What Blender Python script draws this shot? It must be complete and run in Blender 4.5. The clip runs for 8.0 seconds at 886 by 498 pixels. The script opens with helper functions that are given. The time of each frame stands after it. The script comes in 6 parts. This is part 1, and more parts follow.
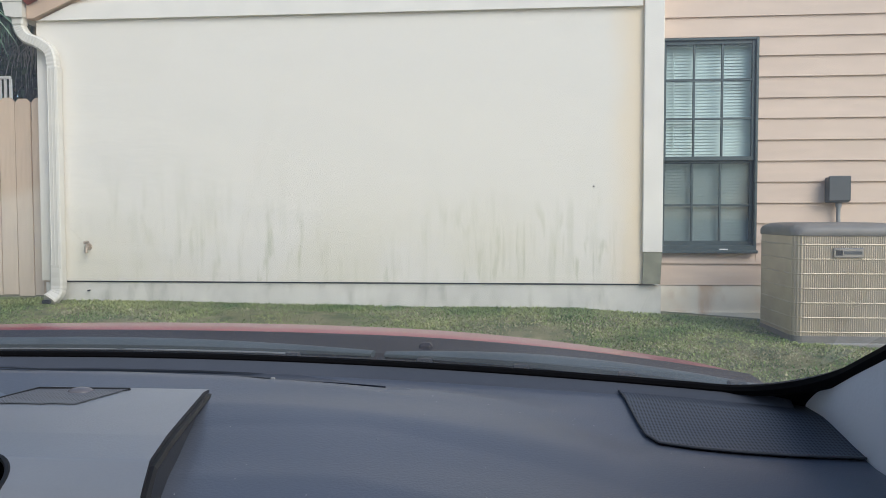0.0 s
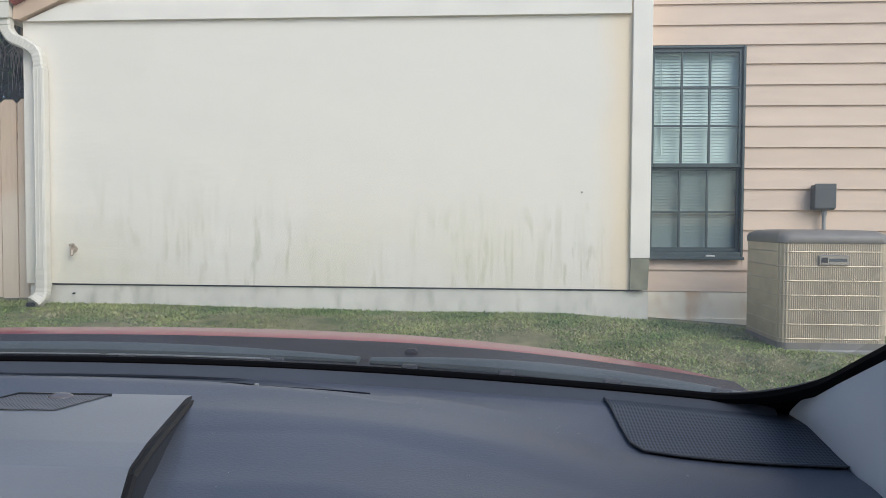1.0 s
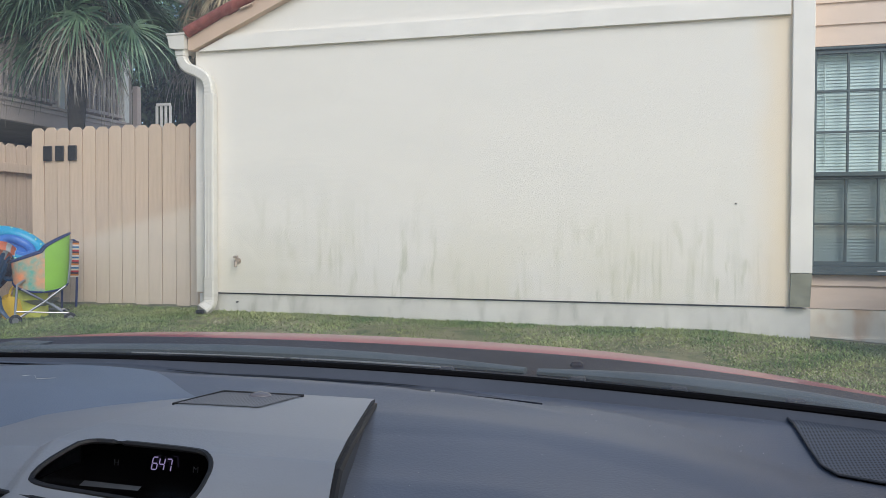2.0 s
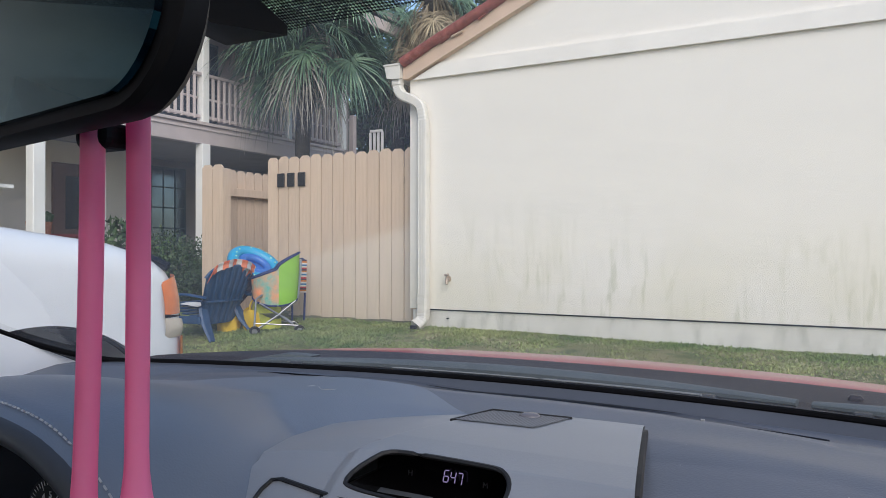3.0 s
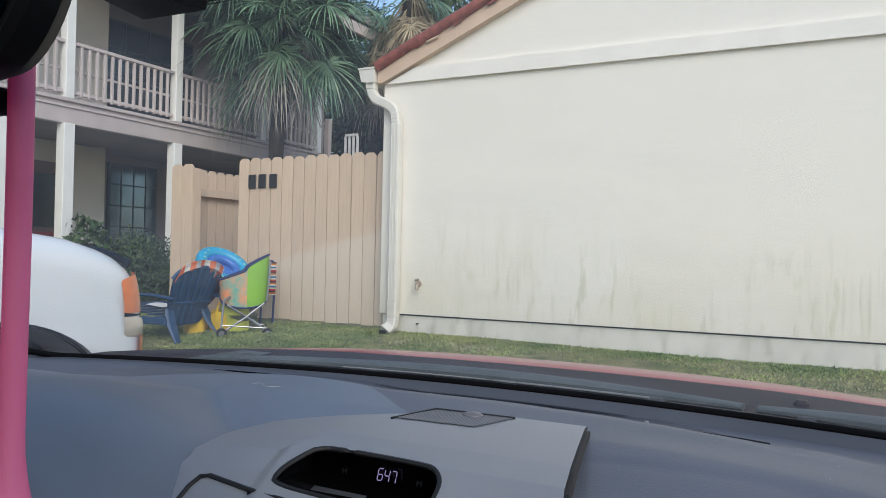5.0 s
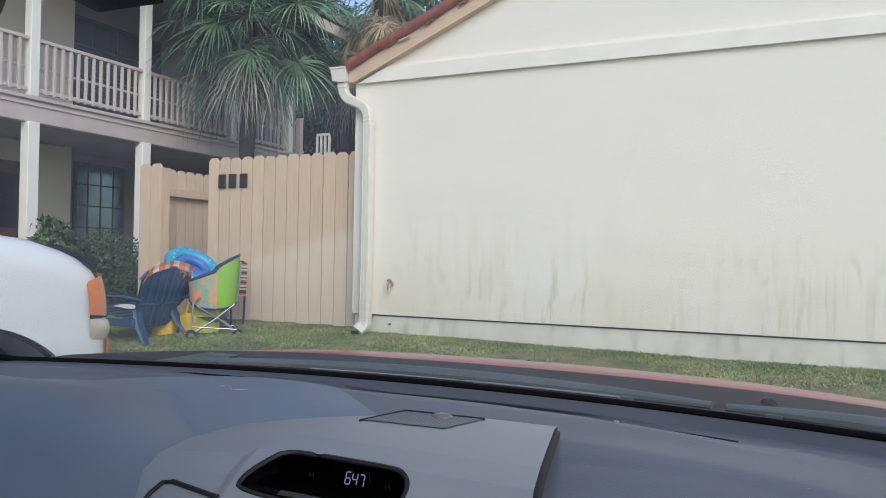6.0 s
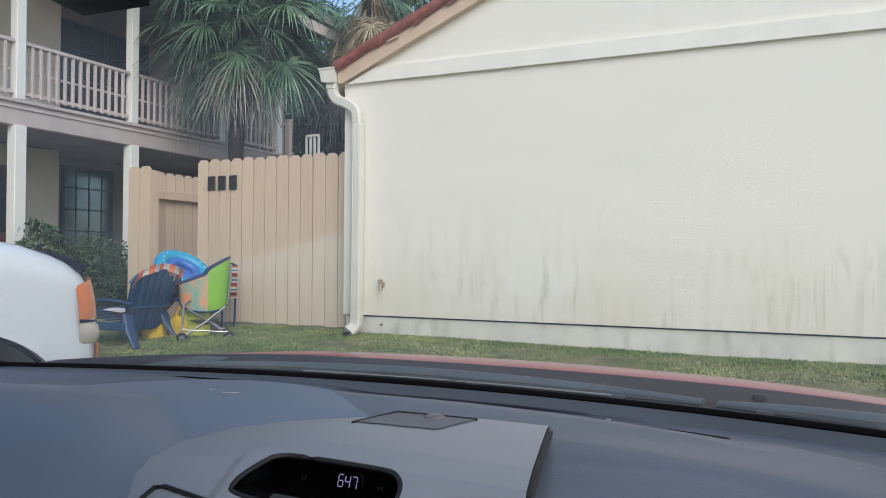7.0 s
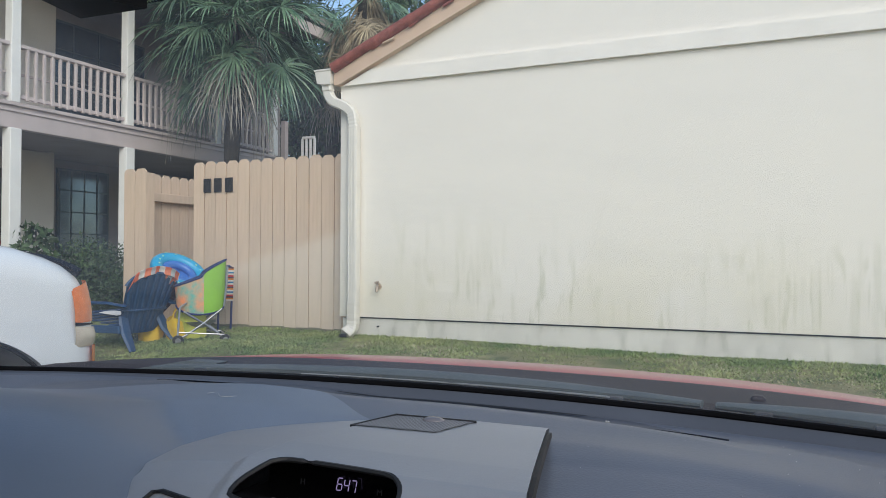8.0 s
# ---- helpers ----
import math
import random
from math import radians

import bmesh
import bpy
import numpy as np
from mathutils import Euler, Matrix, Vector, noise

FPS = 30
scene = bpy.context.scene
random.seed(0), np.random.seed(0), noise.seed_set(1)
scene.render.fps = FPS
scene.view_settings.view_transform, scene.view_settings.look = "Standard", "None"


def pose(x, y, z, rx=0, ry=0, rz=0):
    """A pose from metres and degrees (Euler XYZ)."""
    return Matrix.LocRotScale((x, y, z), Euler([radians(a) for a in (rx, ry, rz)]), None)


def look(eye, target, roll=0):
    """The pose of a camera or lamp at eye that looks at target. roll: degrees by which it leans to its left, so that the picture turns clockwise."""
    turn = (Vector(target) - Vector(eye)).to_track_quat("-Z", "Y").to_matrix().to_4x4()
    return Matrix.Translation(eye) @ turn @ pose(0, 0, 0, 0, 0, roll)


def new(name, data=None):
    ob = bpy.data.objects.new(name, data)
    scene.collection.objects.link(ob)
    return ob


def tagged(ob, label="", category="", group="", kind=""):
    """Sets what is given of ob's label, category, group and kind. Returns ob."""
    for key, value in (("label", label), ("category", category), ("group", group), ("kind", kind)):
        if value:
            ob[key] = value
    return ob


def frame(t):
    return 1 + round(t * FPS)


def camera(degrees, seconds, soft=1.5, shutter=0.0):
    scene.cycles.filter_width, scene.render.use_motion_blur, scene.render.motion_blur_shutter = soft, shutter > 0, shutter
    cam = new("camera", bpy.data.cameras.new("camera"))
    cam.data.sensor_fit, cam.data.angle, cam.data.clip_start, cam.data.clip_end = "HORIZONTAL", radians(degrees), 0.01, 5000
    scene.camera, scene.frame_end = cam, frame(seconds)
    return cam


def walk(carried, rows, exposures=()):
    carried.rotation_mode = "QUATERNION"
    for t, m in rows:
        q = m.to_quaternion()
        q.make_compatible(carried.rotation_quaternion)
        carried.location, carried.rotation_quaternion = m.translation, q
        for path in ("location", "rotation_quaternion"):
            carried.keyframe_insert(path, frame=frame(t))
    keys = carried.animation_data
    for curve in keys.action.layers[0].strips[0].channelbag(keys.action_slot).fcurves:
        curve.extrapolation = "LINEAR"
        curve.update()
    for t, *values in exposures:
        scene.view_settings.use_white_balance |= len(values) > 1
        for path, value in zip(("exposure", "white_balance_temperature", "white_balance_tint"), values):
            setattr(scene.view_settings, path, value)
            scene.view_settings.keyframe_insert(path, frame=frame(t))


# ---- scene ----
cam = camera(60.6, 8.0, 0.85)
PATH = [
    (0, (0.135, 0.533, 0.739), (-0.035, 2.524, 0.654), -0.1),
    (0.5, (0.138, 0.532, 0.745), (-0.019, 2.524, 0.67), 0.3),
    (1, (0.138, 0.536, 0.741), (-0.002, 2.53, 0.668), 0.3),
    (1.5, (0.135, 0.533, 0.74), (-0.064, 2.522, 0.676), 0.4),
    (2, (0.1, 0.508, 0.741), (-0.399, 2.444, 0.701), 0.2),
    (2.2, (0.079, 0.505, 0.742), (-0.562, 2.399, 0.715), 0.1),
    (3.3, (0.022, 0.457, 0.75), (-1.002, 2.174, 0.76), 0.3),
    (3.5, (0.026, 0.462, 0.747), (-1.008, 2.174, 0.758), 0.5),
    (4, (0.03, 0.471, 0.74), (-0.991, 2.19, 0.757), 0.9),
    (4.5, (0.05, 0.483, 0.739), (-0.929, 2.227, 0.76), 1.0),
    (5, (0.051, 0.495, 0.736), (-0.87, 2.27, 0.76), 1.2),
    (6.5, (0.051, 0.506, 0.736), (-0.793, 2.319, 0.761), 0.7),
    (7, (0.051, 0.506, 0.737), (-0.784, 2.323, 0.762), 0.4),
    (7.5, (0.048, 0.506, 0.737), (-0.782, 2.326, 0.764), 0.2),
    (8, (0.048, 0.507, 0.738), (-0.778, 2.328, 0.767), 0.2),
]
walk(cam, [(t, look(e, g, r)) for t, e, g, r in PATH], [(0, 0.51, 6480, 8), (2.2, 0.51, 6480, 9), (3.3, 0.58, 6500, 12), (4.2, 0.56, 6480, 9), (5.0, 0.53, 6480, 8), (8, 0.50, 6520, 7)])

# ---------------------------------------------------------------- light
world = bpy.data.worlds.new("overcast_morning_sky")
scene.world = world
world.use_nodes = True
wn = world.node_tree
sky = wn.nodes.new("ShaderNodeTexSky")
sky.sky_type = "NISHITA"
sky.sun_disc = False
sky.sun_elevation = radians(32)
sky.sun_rotation = radians(139)
sky.air_density, sky.dust_density, sky.ozone_density = 1.0, 1.0, 1.5
wn.links.new(sky.outputs[0], wn.nodes["Background"].inputs[0])
wn.nodes["Background"].inputs[1].default_value = 0.15
sun = new("sun", bpy.data.lights.new("sun", "SUN"))
sun.data.energy, sun.data.angle, sun.data.color = 1.3, radians(40), (1.0, 0.95, 0.90)
sun.matrix_world = look((6.0, -7.0, 7.5), (0, 0, 0))


# ---------------------------------------------------------------- materials
def mat(name, color, rough=0.6, metal=0.0, vary=0.12, scale=6.0, grain=60.0, bump=0.15, coat=0.0, spec=0.5, stretch=(1, 1, 1), per_object=0.0, per_island=0.0, other=None):
    """A surface with blotches at one scale and fine relief at another."""
    m = bpy.data.materials.new(name)
    m.use_nodes = True
    n, l = m.node_tree.nodes, m.node_tree.links
    b = n["Principled BSDF"]
    b.inputs["Roughness"].default_value, b.inputs["Metallic"].default_value = rough, metal
    b.inputs["Coat Weight"].default_value, b.inputs["Specular IOR Level"].default_value = coat, spec
    b.inputs["Coat Roughness"].default_value = 0.05
    co, mp = n.new("ShaderNodeTexCoord"), n.new("ShaderNodeMapping")
    mp.inputs["Scale"].default_value = stretch
    l.new(co.outputs["Object"], mp.inputs[0])
    big, fine = n.new("ShaderNodeTexNoise"), n.new("ShaderNodeTexNoise")
    big.inputs["Scale"].default_value, fine.inputs["Scale"].default_value = scale, grain
    big.inputs["Detail"].default_value, fine.inputs["Detail"].default_value = 5, 3
    l.new(mp.outputs[0], big.inputs[0]), l.new(mp.outputs[0], fine.inputs[0])
    mix = n.new("ShaderNodeMix")
    mix.data_type = "RGBA"
    dark = [c * (1 - vary) for c in color]
    light = [min(1, c * (1 + vary)) for c in (other or color)]
    mix.inputs[6].default_value, mix.inputs[7].default_value = (*dark, 1), (*light, 1)
    ramp = n.new("ShaderNodeMapRange")
    ramp.inputs[1].default_value, ramp.inputs[2].default_value = 0.3, 0.7
    l.new(big.outputs[0], ramp.inputs[0])
    l.new(ramp.outputs[0], mix.inputs[0])
    out = mix.outputs[2]
    if per_object or per_island:
        src = n.new("ShaderNodeObjectInfo").outputs["Random"] if per_object else n.new("ShaderNodeNewGeometry").outputs["Random Per Island"]
        k = per_object or per_island
        r2, hsv = n.new("ShaderNodeMapRange"), n.new("ShaderNodeHueSaturation")
        r2.inputs[3].default_value, r2.inputs[4].default_value = 1 - k, 1 + k
        l.new(src, r2.inputs[0]), l.new(r2.outputs[0], hsv.inputs["Value"]), l.new(out, hsv.inputs["Color"])
        out = hsv.outputs[0]
    l.new(out, b.inputs["Base Color"])
    if bump:
        bp = n.new("ShaderNodeBump")
        bp.inputs["Strength"].default_value, bp.inputs["Distance"].default_value = bump, 0.004
        l.new(fine.outputs[0], bp.inputs["Height"]), l.new(bp.outputs[0], b.inputs["Normal"])
    return m


def overlay(m, color, mask_nodes):
    """Lay a stain colour over the base colour of m; mask_nodes(nodes, links, mapping) gives the mask socket."""
    n, l = m.node_tree.nodes, m.node_tree.links
    b = n["Principled BSDF"]
    old = b.inputs["Base Color"].links[0].from_socket
    mix = n.new("ShaderNodeMix")
    mix.data_type = "RGBA"
    mix.inputs[7].default_value = (*color, 1)
    l.new(old, mix.inputs[6])
    l.new(mask_nodes(n, l), mix.inputs[0])
    l.new(mix.outputs[2], b.inputs["Base Color"])
    return m


def math_node(n, l, op, a, b=None, clamp=False):
    k = n.new("ShaderNodeMath")
    k.operation, k.use_clamp = op, clamp
    for i, v in enumerate((a, b)):
        if v is None:
            continue
        if isinstance(v, (int, float)):
            k.inputs[i].default_value = v
        else:
            l.new(v, k.inputs[i])
    return k.outputs[0]


def span(n, l, v, a, b, c=0.0, d=1.0, smooth=True):
    k = n.new("ShaderNodeMapRange")
    k.interpolation_type = "SMOOTHSTEP" if smooth else "LINEAR"
    for i, q in enumerate((a, b, c, d)):
        k.inputs[i + 1].default_value = q
    l.new(v, k.inputs[0])
    return k.outputs[0]


def xyz(n, l):
    co, s = n.new("ShaderNodeTexCoord"), n.new("ShaderNodeSeparateXYZ")
    l.new(co.outputs["Object"], s.inputs[0])
    return s.outputs


def tex(n, l, scale, stretch, detail=4, offset=(0, 0, 0)):
    co, mp, t = n.new("ShaderNodeTexCoord"), n.new("ShaderNodeMapping"), n.new("ShaderNodeTexNoise")
    mp.inputs["Scale"].default_value, mp.inputs["Location"].default_value = stretch, offset
    t.inputs["Scale"].default_value, t.inputs["Detail"].default_value = scale, detail
    l.new(co.outputs["Object"], mp.inputs[0]), l.new(mp.outputs[0], t.inputs[0])
    return t.outputs[0]


def algae(n, l):
    """Green-grey runs that creep up the wall from its lower edge."""
    z = xyz(n, l)[2]
    drift = span(n, l, tex(n, l, 1.0, (0.9, 1, 0.5), 3, (11, 0, 4)), 0.42, 0.62, 0.25, 1.0)
    runs = span(n, l, tex(n, l, 1.0, (11, 1, 1.3), 4), 0.50, 0.72)
    smear = span(n, l, tex(n, l, 1.0, (15, 1, 3.2), 3, (3, 0, 2)), 0.56, 0.70)
    thin = span(n, l, tex(n, l, 1.0, (30, 1, 1.6), 3, (5, 0, 1)), 0.58, 0.72)
    low = span(n, l, z, 1.45, 0.55)
    lower = span(n, l, z, 1.05, 0.45)
    a = math_node(n, l, "MULTIPLY", runs, math_node(n, l, "MULTIPLY", low, 0.24))
    c = math_node(n, l, "MULTIPLY", smear, math_node(n, l, "MULTIPLY", lower, 0.46))
    e = math_node(n, l, "MULTIPLY", thin, math_node(n, l, "MULTIPLY", lower, 0.30))
    return math_node(n, l, "MULTIPLY", math_node(n, l, "ADD", a, math_node(n, l, "ADD", c, e), True), drift)


def corner_ochre(n, l):
    """Ochre tint on the wall, stronger towards the corner post, its edge broken by noise."""
    x, y, z = xyz(n, l)
    edge = span(n, l, math_node(n, l, "ADD", x, math_node(n, l, "MULTIPLY", tex(n, l, 1.0, (3, 1, 1.2), 4), 0.22)), 0.98, 1.33)
    return math_node(n, l, "MULTIPLY", edge, 0.58)


def rust(n, l):
    x, y, z = xyz(n, l)
    return math_node(n, l, "MULTIPLY", span(n, l, tex(n, l, 1.0, (3.2, 1, 1.6), 4, (1, 2, 0)), 0.46, 0.68), 0.75)


def boards_grain(n, l):
    return math_node(n, l, "MULTIPLY", span(n, l, tex(n, l, 1.0, (40, 40, 1.2), 4), 0.5, 0.8), 0.25)


def lit_gate(n, l):
    """Light on the gate's lower half, painted paler below a slanting upper border."""
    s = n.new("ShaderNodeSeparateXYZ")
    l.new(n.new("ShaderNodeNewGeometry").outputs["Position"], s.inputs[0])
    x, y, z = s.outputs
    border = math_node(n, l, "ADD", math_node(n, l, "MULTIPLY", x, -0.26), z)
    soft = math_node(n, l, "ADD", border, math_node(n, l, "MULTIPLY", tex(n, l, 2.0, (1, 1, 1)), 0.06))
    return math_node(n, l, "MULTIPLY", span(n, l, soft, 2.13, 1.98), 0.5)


M_wall = overlay(mat("cream_white_wall_paint", (0.82, 0.778, 0.698), 0.75, vary=0.03, scale=1.2, grain=1.0, bump=0.04, stretch=(6, 6, 90)), (0.42, 0.43, 0.27), algae)
M_wall = overlay(M_wall, (0.72, 0.665, 0.47), lambda n, l: math_node(n, l, "MULTIPLY", span(n, l, tex(n, l, 1.0, (1.3, 1, 0.9), 5, (7, 0, 0)), 0.38, 0.66), span(n, l, xyz(n, l)[2], 1.15, 0.3, 0.0, 0.34)))
M_wall = overlay(M_wall, (0.86, 0.66, 0.40), corner_ochre)
M_trim = mat("cream_white_trim_paint", (0.84, 0.80, 0.725), 0.6, vary=0.05, scale=3, grain=50, bump=0.12)
M_base = overlay(mat("white_foundation_paint", (0.72, 0.70, 0.64), 0.85, vary=0.10, scale=5, grain=45, bump=0.4), (0.33, 0.32, 0.26), lambda n, l: math_node(n, l, "MULTIPLY", span(n, l, tex(n, l, 3, (3, 1, 1), 6), 0.5, 0.75), 0.45))
M_rusty = overlay(mat("rust_stained_white_paint", (0.86, 0.79, 0.66), 0.85, vary=0.08, scale=4, grain=45, bump=0.35), (0.55, 0.27, 0.10), rust)
M_siding = mat("peach_beige_siding", (0.69, 0.545, 0.435), 0.7, vary=0.05, scale=2.5, grain=40, bump=0.15, stretch=(1, 1, 6), per_object=0.03)
M_beige = mat("beige_board_paint", (0.62, 0.46, 0.34), 0.65, vary=0.08, scale=4, grain=50, bump=0.15)
M_fence = overlay(overlay(mat("tan_painted_fence_wood", (0.64, 0.49, 0.36), 0.75, vary=0.07, scale=5, grain=30, bump=0.35, stretch=(6, 6, 0.7), per_object=0.05), (0.33, 0.24, 0.16), boards_grain), (0.76, 0.68, 0.57), lit_gate)
M_fence2 = overlay(mat("tan_fence_wood", (0.64, 0.49, 0.36), 0.75, vary=0.08, scale=5, grain=30, bump=0.35, stretch=(6, 6, 0.7), per_object=0.05), (0.33, 0.24, 0.16), boards_grain)
M_tile = mat("red_clay_roof_tile", (0.26, 0.075, 0.055), 0.7, vary=0.3, scale=14, grain=60, bump=0.5)
M_gutter = mat("off_white_gutter_enamel", (0.70, 0.67, 0.60), 0.4, vary=0.05, scale=8, grain=40, bump=0.05)
M_greyblock = mat("grey_green_raw_board", (0.25, 0.25, 0.18), 0.85, vary=0.2, scale=10, grain=70, bump=0.4)
M_winframe = mat("dark_grey_window_metal", (0.07, 0.095, 0.097), 0.45, metal=0.3, vary=0.1, grain=60, bump=0.05)
M_blind = mat("pale_blind_slat", (0.76, 0.82, 0.80), 0.5, vary=0.05, bump=0.03)
M_dark = mat("dim_room", (0.05, 0.05, 0.05), 0.9, vary=0.1, bump=0)
M_acfin = mat("beige_grey_condenser_louvre", (0.50, 0.435, 0.335), 0.36, metal=0.35, vary=0.10, scale=8, grain=80, bump=0.1)
M_aclid = mat("grey_condenser_lid", (0.21, 0.20, 0.185), 0.5, vary=0.12, scale=8, grain=90, bump=0.1)
M_boxgrey = mat("dark_grey_switch_box_paint", (0.085, 0.095, 0.10), 0.5, vary=0.1, bump=0.05)
M_conduit = mat("grey_conduit", (0.28, 0.29, 0.29), 0.5, vary=0.1, bump=0.05)
M_concrete = mat("grey_concrete_pad", (0.30, 0.29, 0.27), 0.9, vary=0.15, bump=0.4)
M_brass = mat("weathered_brass", (0.40, 0.33, 0.25), 0.5, metal=0.4, vary=0.2, bump=0.1)
M_black = mat("black_metal", (0.02, 0.02, 0.02), 0.45, vary=0.15, bump=0.03)
M_white = mat("white_paper", (0.8, 0.8, 0.78), 0.7, vary=0.04, bump=0.02)
M_soil = mat("grassy_soil", (0.13, 0.18, 0.065), 0.95, vary=0.45, scale=5, grain=40, bump=0.6, other=(0.20, 0.18, 0.10))
M_blade = mat("grass_blade", (0.19, 0.33, 0.085), 0.6, vary=0.3, scale=2.2, bump=0, per_island=0.4, other=(0.33, 0.36, 0.14))
M_straw = mat("dry_grass_blade", (0.46, 0.43, 0.26), 0.8, vary=0.3, scale=3, bump=0, per_island=0.35)
M_asphalt = mat("asphalt", (0.05, 0.05, 0.05), 0.9, vary=0.2, scale=5, grain=120, bump=0.5)
# the red car
M_red = mat("red_car_paint", (0.45, 0.05, 0.065), 0.35, metal=0.0, vary=0.04, scale=3, grain=400, bump=0.0, coat=0.5, spec=0.4)
M_cowl = mat("dark_maroon_cowl_panel", (0.022, 0.013, 0.015), 0.5, vary=0.2, scale=8, grain=200, bump=0.1)
M_wiper = mat("grey_wiper_cover", (0.10, 0.118, 0.122), 0.5, vary=0.2, scale=10, grain=150, bump=0.05)
M_rubber = mat("black_rubber_seal", (0.004, 0.004, 0.005), 0.9, vary=0.2, bump=0.02, spec=0.1)
M_dash = mat("slate_grey_dash_vinyl", (0.108, 0.122, 0.153), 0.42, vary=0.12, scale=2.6, grain=420, bump=0.14, spec=0.55)
M_pod = mat("mid_grey_console_plastic", (0.262, 0.278, 0.302), 0.40, vary=0.08, scale=4, grain=480, bump=0.10, spec=0.6)
# Lighter copy of the dash vinyl: light from the left put into colour.
M_dash_lit = mat("lit_dash_vinyl", (0.160, 0.186, 0.230), 0.38, vary=0.10, scale=3, grain=420, bump=0.12, spec=0.6)
M_screen = mat("insect_screen_mesh", (0.10, 0.115, 0.12), 0.8, vary=0.1, bump=0)
n_, l_ = M_screen.node_tree.nodes, M_screen.node_tree.links
clear_, mesh_ = n_.new("ShaderNodeBsdfTransparent"), n_.new("ShaderNodeMixShader")
mesh_.inputs[0].default_value = 0.20
l_.new(clear_.outputs[0], mesh_.inputs[1]), l_.new(n_["Principled BSDF"].outputs[0], mesh_.inputs[2]), l_.new(mesh_.outputs[0], n_["Material Output"].inputs[0])
M_defrost = mat("dark_defroster_tone", (0.075, 0.083, 0.102), 0.5, vary=0.1, grain=300, bump=0.08)
M_seam = mat("black_seam", (0.012, 0.012, 0.013), 0.6, vary=0.1, bump=0)
M_podside = mat("dark_grey_side_plastic", (0.045, 0.047, 0.053), 0.5, vary=0.15, grain=300, bump=0.05)
M_gloss = mat("black_gloss_display", (0.004, 0.004, 0.005), 0.18, vary=0.1, bump=0)
M_pillar = mat("light_grey_pillar_trim", (0.86, 0.88, 0.91), 0.7, vary=0.04, scale=5, grain=300, bump=0.08)
M_liner = mat("pale_grey_headliner_cloth", (0.72, 0.72, 0.73), 0.95, vary=0.06, scale=6, grain=300, bump=0.15)
M_mirror_case = mat("black_mirror_case", (0.006, 0.006, 0.007), 0.6, vary=0.1, bump=0.03, spec=0.2)
M_pink = mat("pink_silicone_strap", (1.0, 0.33, 0.57), 0.45, vary=0.05, scale=12, grain=90, bump=0.03)
n_, l_ = M_pink.node_tree.nodes, M_pink.node_tree.links
through_, mix_ = n_.new("ShaderNodeBsdfTranslucent"), n_.new("ShaderNodeMixShader")
through_.inputs[0].default_value = (1.0, 0.29, 0.55, 1)
mix_.inputs[0].default_value = 0.5
l_.new(n_["Principled BSDF"].outputs[0], mix_.inputs[1]), l_.new(through_.outputs[0], mix_.inputs[2]), l_.new(mix_.outputs[0], n_["Material Output"].inputs[0])
M_stitch = mat("pale_thread", (0.45, 0.46, 0.48), 0.8, vary=0.1, bump=0)
M_dial = mat("dial_mark", (0.7, 0.7, 0.7), 0.6, vary=0.05, bump=0)
M_knob = mat("sensor_dome", (0.16, 0.15, 0.16), 0.25, vary=0.1, bump=0)
# other things
M_truck = mat("white_truck_paint", (0.83, 0.87, 0.90), 0.35, vary=0.02, scale=2, grain=300, bump=0.0, coat=0.8)
M_tyre = mat("tyre_rubber", (0.02, 0.02, 0.021), 0.8, vary=0.2, bump=0.2)
M_amber = mat("amber_lamp_lens", (0.75, 0.20, 0.05), 0.2, vary=0.10, scale=30, grain=120, bump=0.2, coat=0.5)
M_lens = mat("clouded_clear_lens", (0.62, 0.55, 0.44), 0.25, vary=0.12, scale=12, bump=0.05, coat=0.5)
M_chrome = mat("dull_chrome", (0.40, 0.40, 0.41), 0.28, metal=1.0, vary=0.08, bump=0.03)
M_blue = mat("navy_blue_resin", (0.016, 0.062, 0.15), 0.42, vary=0.15, scale=6, grain=120, bump=0.08)
M_lime = mat("lime_green_fabric", (0.26, 0.52, 0.06), 0.85, vary=0.08, scale=8, grain=300, bump=0.2)
M_print = mat("teal_orange_print_fabric", (0.06, 0.50, 0.42), 0.85, vary=0.1, scale=9, grain=300, bump=0.2, other=(0.90, 0.30, 0.12))
M_navytape = mat("navy_edge_tape", (0.015, 0.03, 0.12), 0.7, vary=0.1, bump=0.05)
M_floatblue = mat("turquoise_inflatable_vinyl", (0.02, 0.38, 0.60), 0.3, vary=0.1, scale=14, bump=0.03, other=(0.02, 0.30, 0.55))
M_floatin = mat("royal_blue_inflatable_vinyl", (0.04, 0.16, 0.50), 0.3, vary=0.1, bump=0.03)
M_spot = mat("pale_green_spot", (0.45, 0.75, 0.45), 0.4, vary=0.1, bump=0)
M_yellow = mat("yellow_canvas", (0.80, 0.52, 0.03), 0.8, vary=0.12, scale=10, grain=200, bump=0.3)
M_paleyellow = mat("pale_yellow_cloth", (0.70, 0.72, 0.12), 0.85, vary=0.1, scale=10, bump=0.2)
M_maroon = mat("dark_maroon_cloth", (0.045, 0.018, 0.025), 0.9, vary=0.2, scale=10, bump=0.2)
M_green_pole = mat("palm_trunk_bark", (0.05, 0.045, 0.036), 0.95, vary=0.35, scale=9, grain=30, bump=0.9)
M_frond = mat("green_palm_frond", (0.050, 0.120, 0.076), 0.34, vary=0.25, scale=5, bump=0, per_object=0.5, other=(0.17, 0.265, 0.155))
M_dead = mat("dry_straw_palm_frond", (0.34, 0.315, 0.265), 0.8, vary=0.3, scale=5, bump=0, per_object=0.35)
M_golden = mat("golden_brown_dry_frond", (0.27, 0.205, 0.115), 0.8, vary=0.3, scale=5, bump=0, per_object=0.4, other=(0.36, 0.30, 0.20))
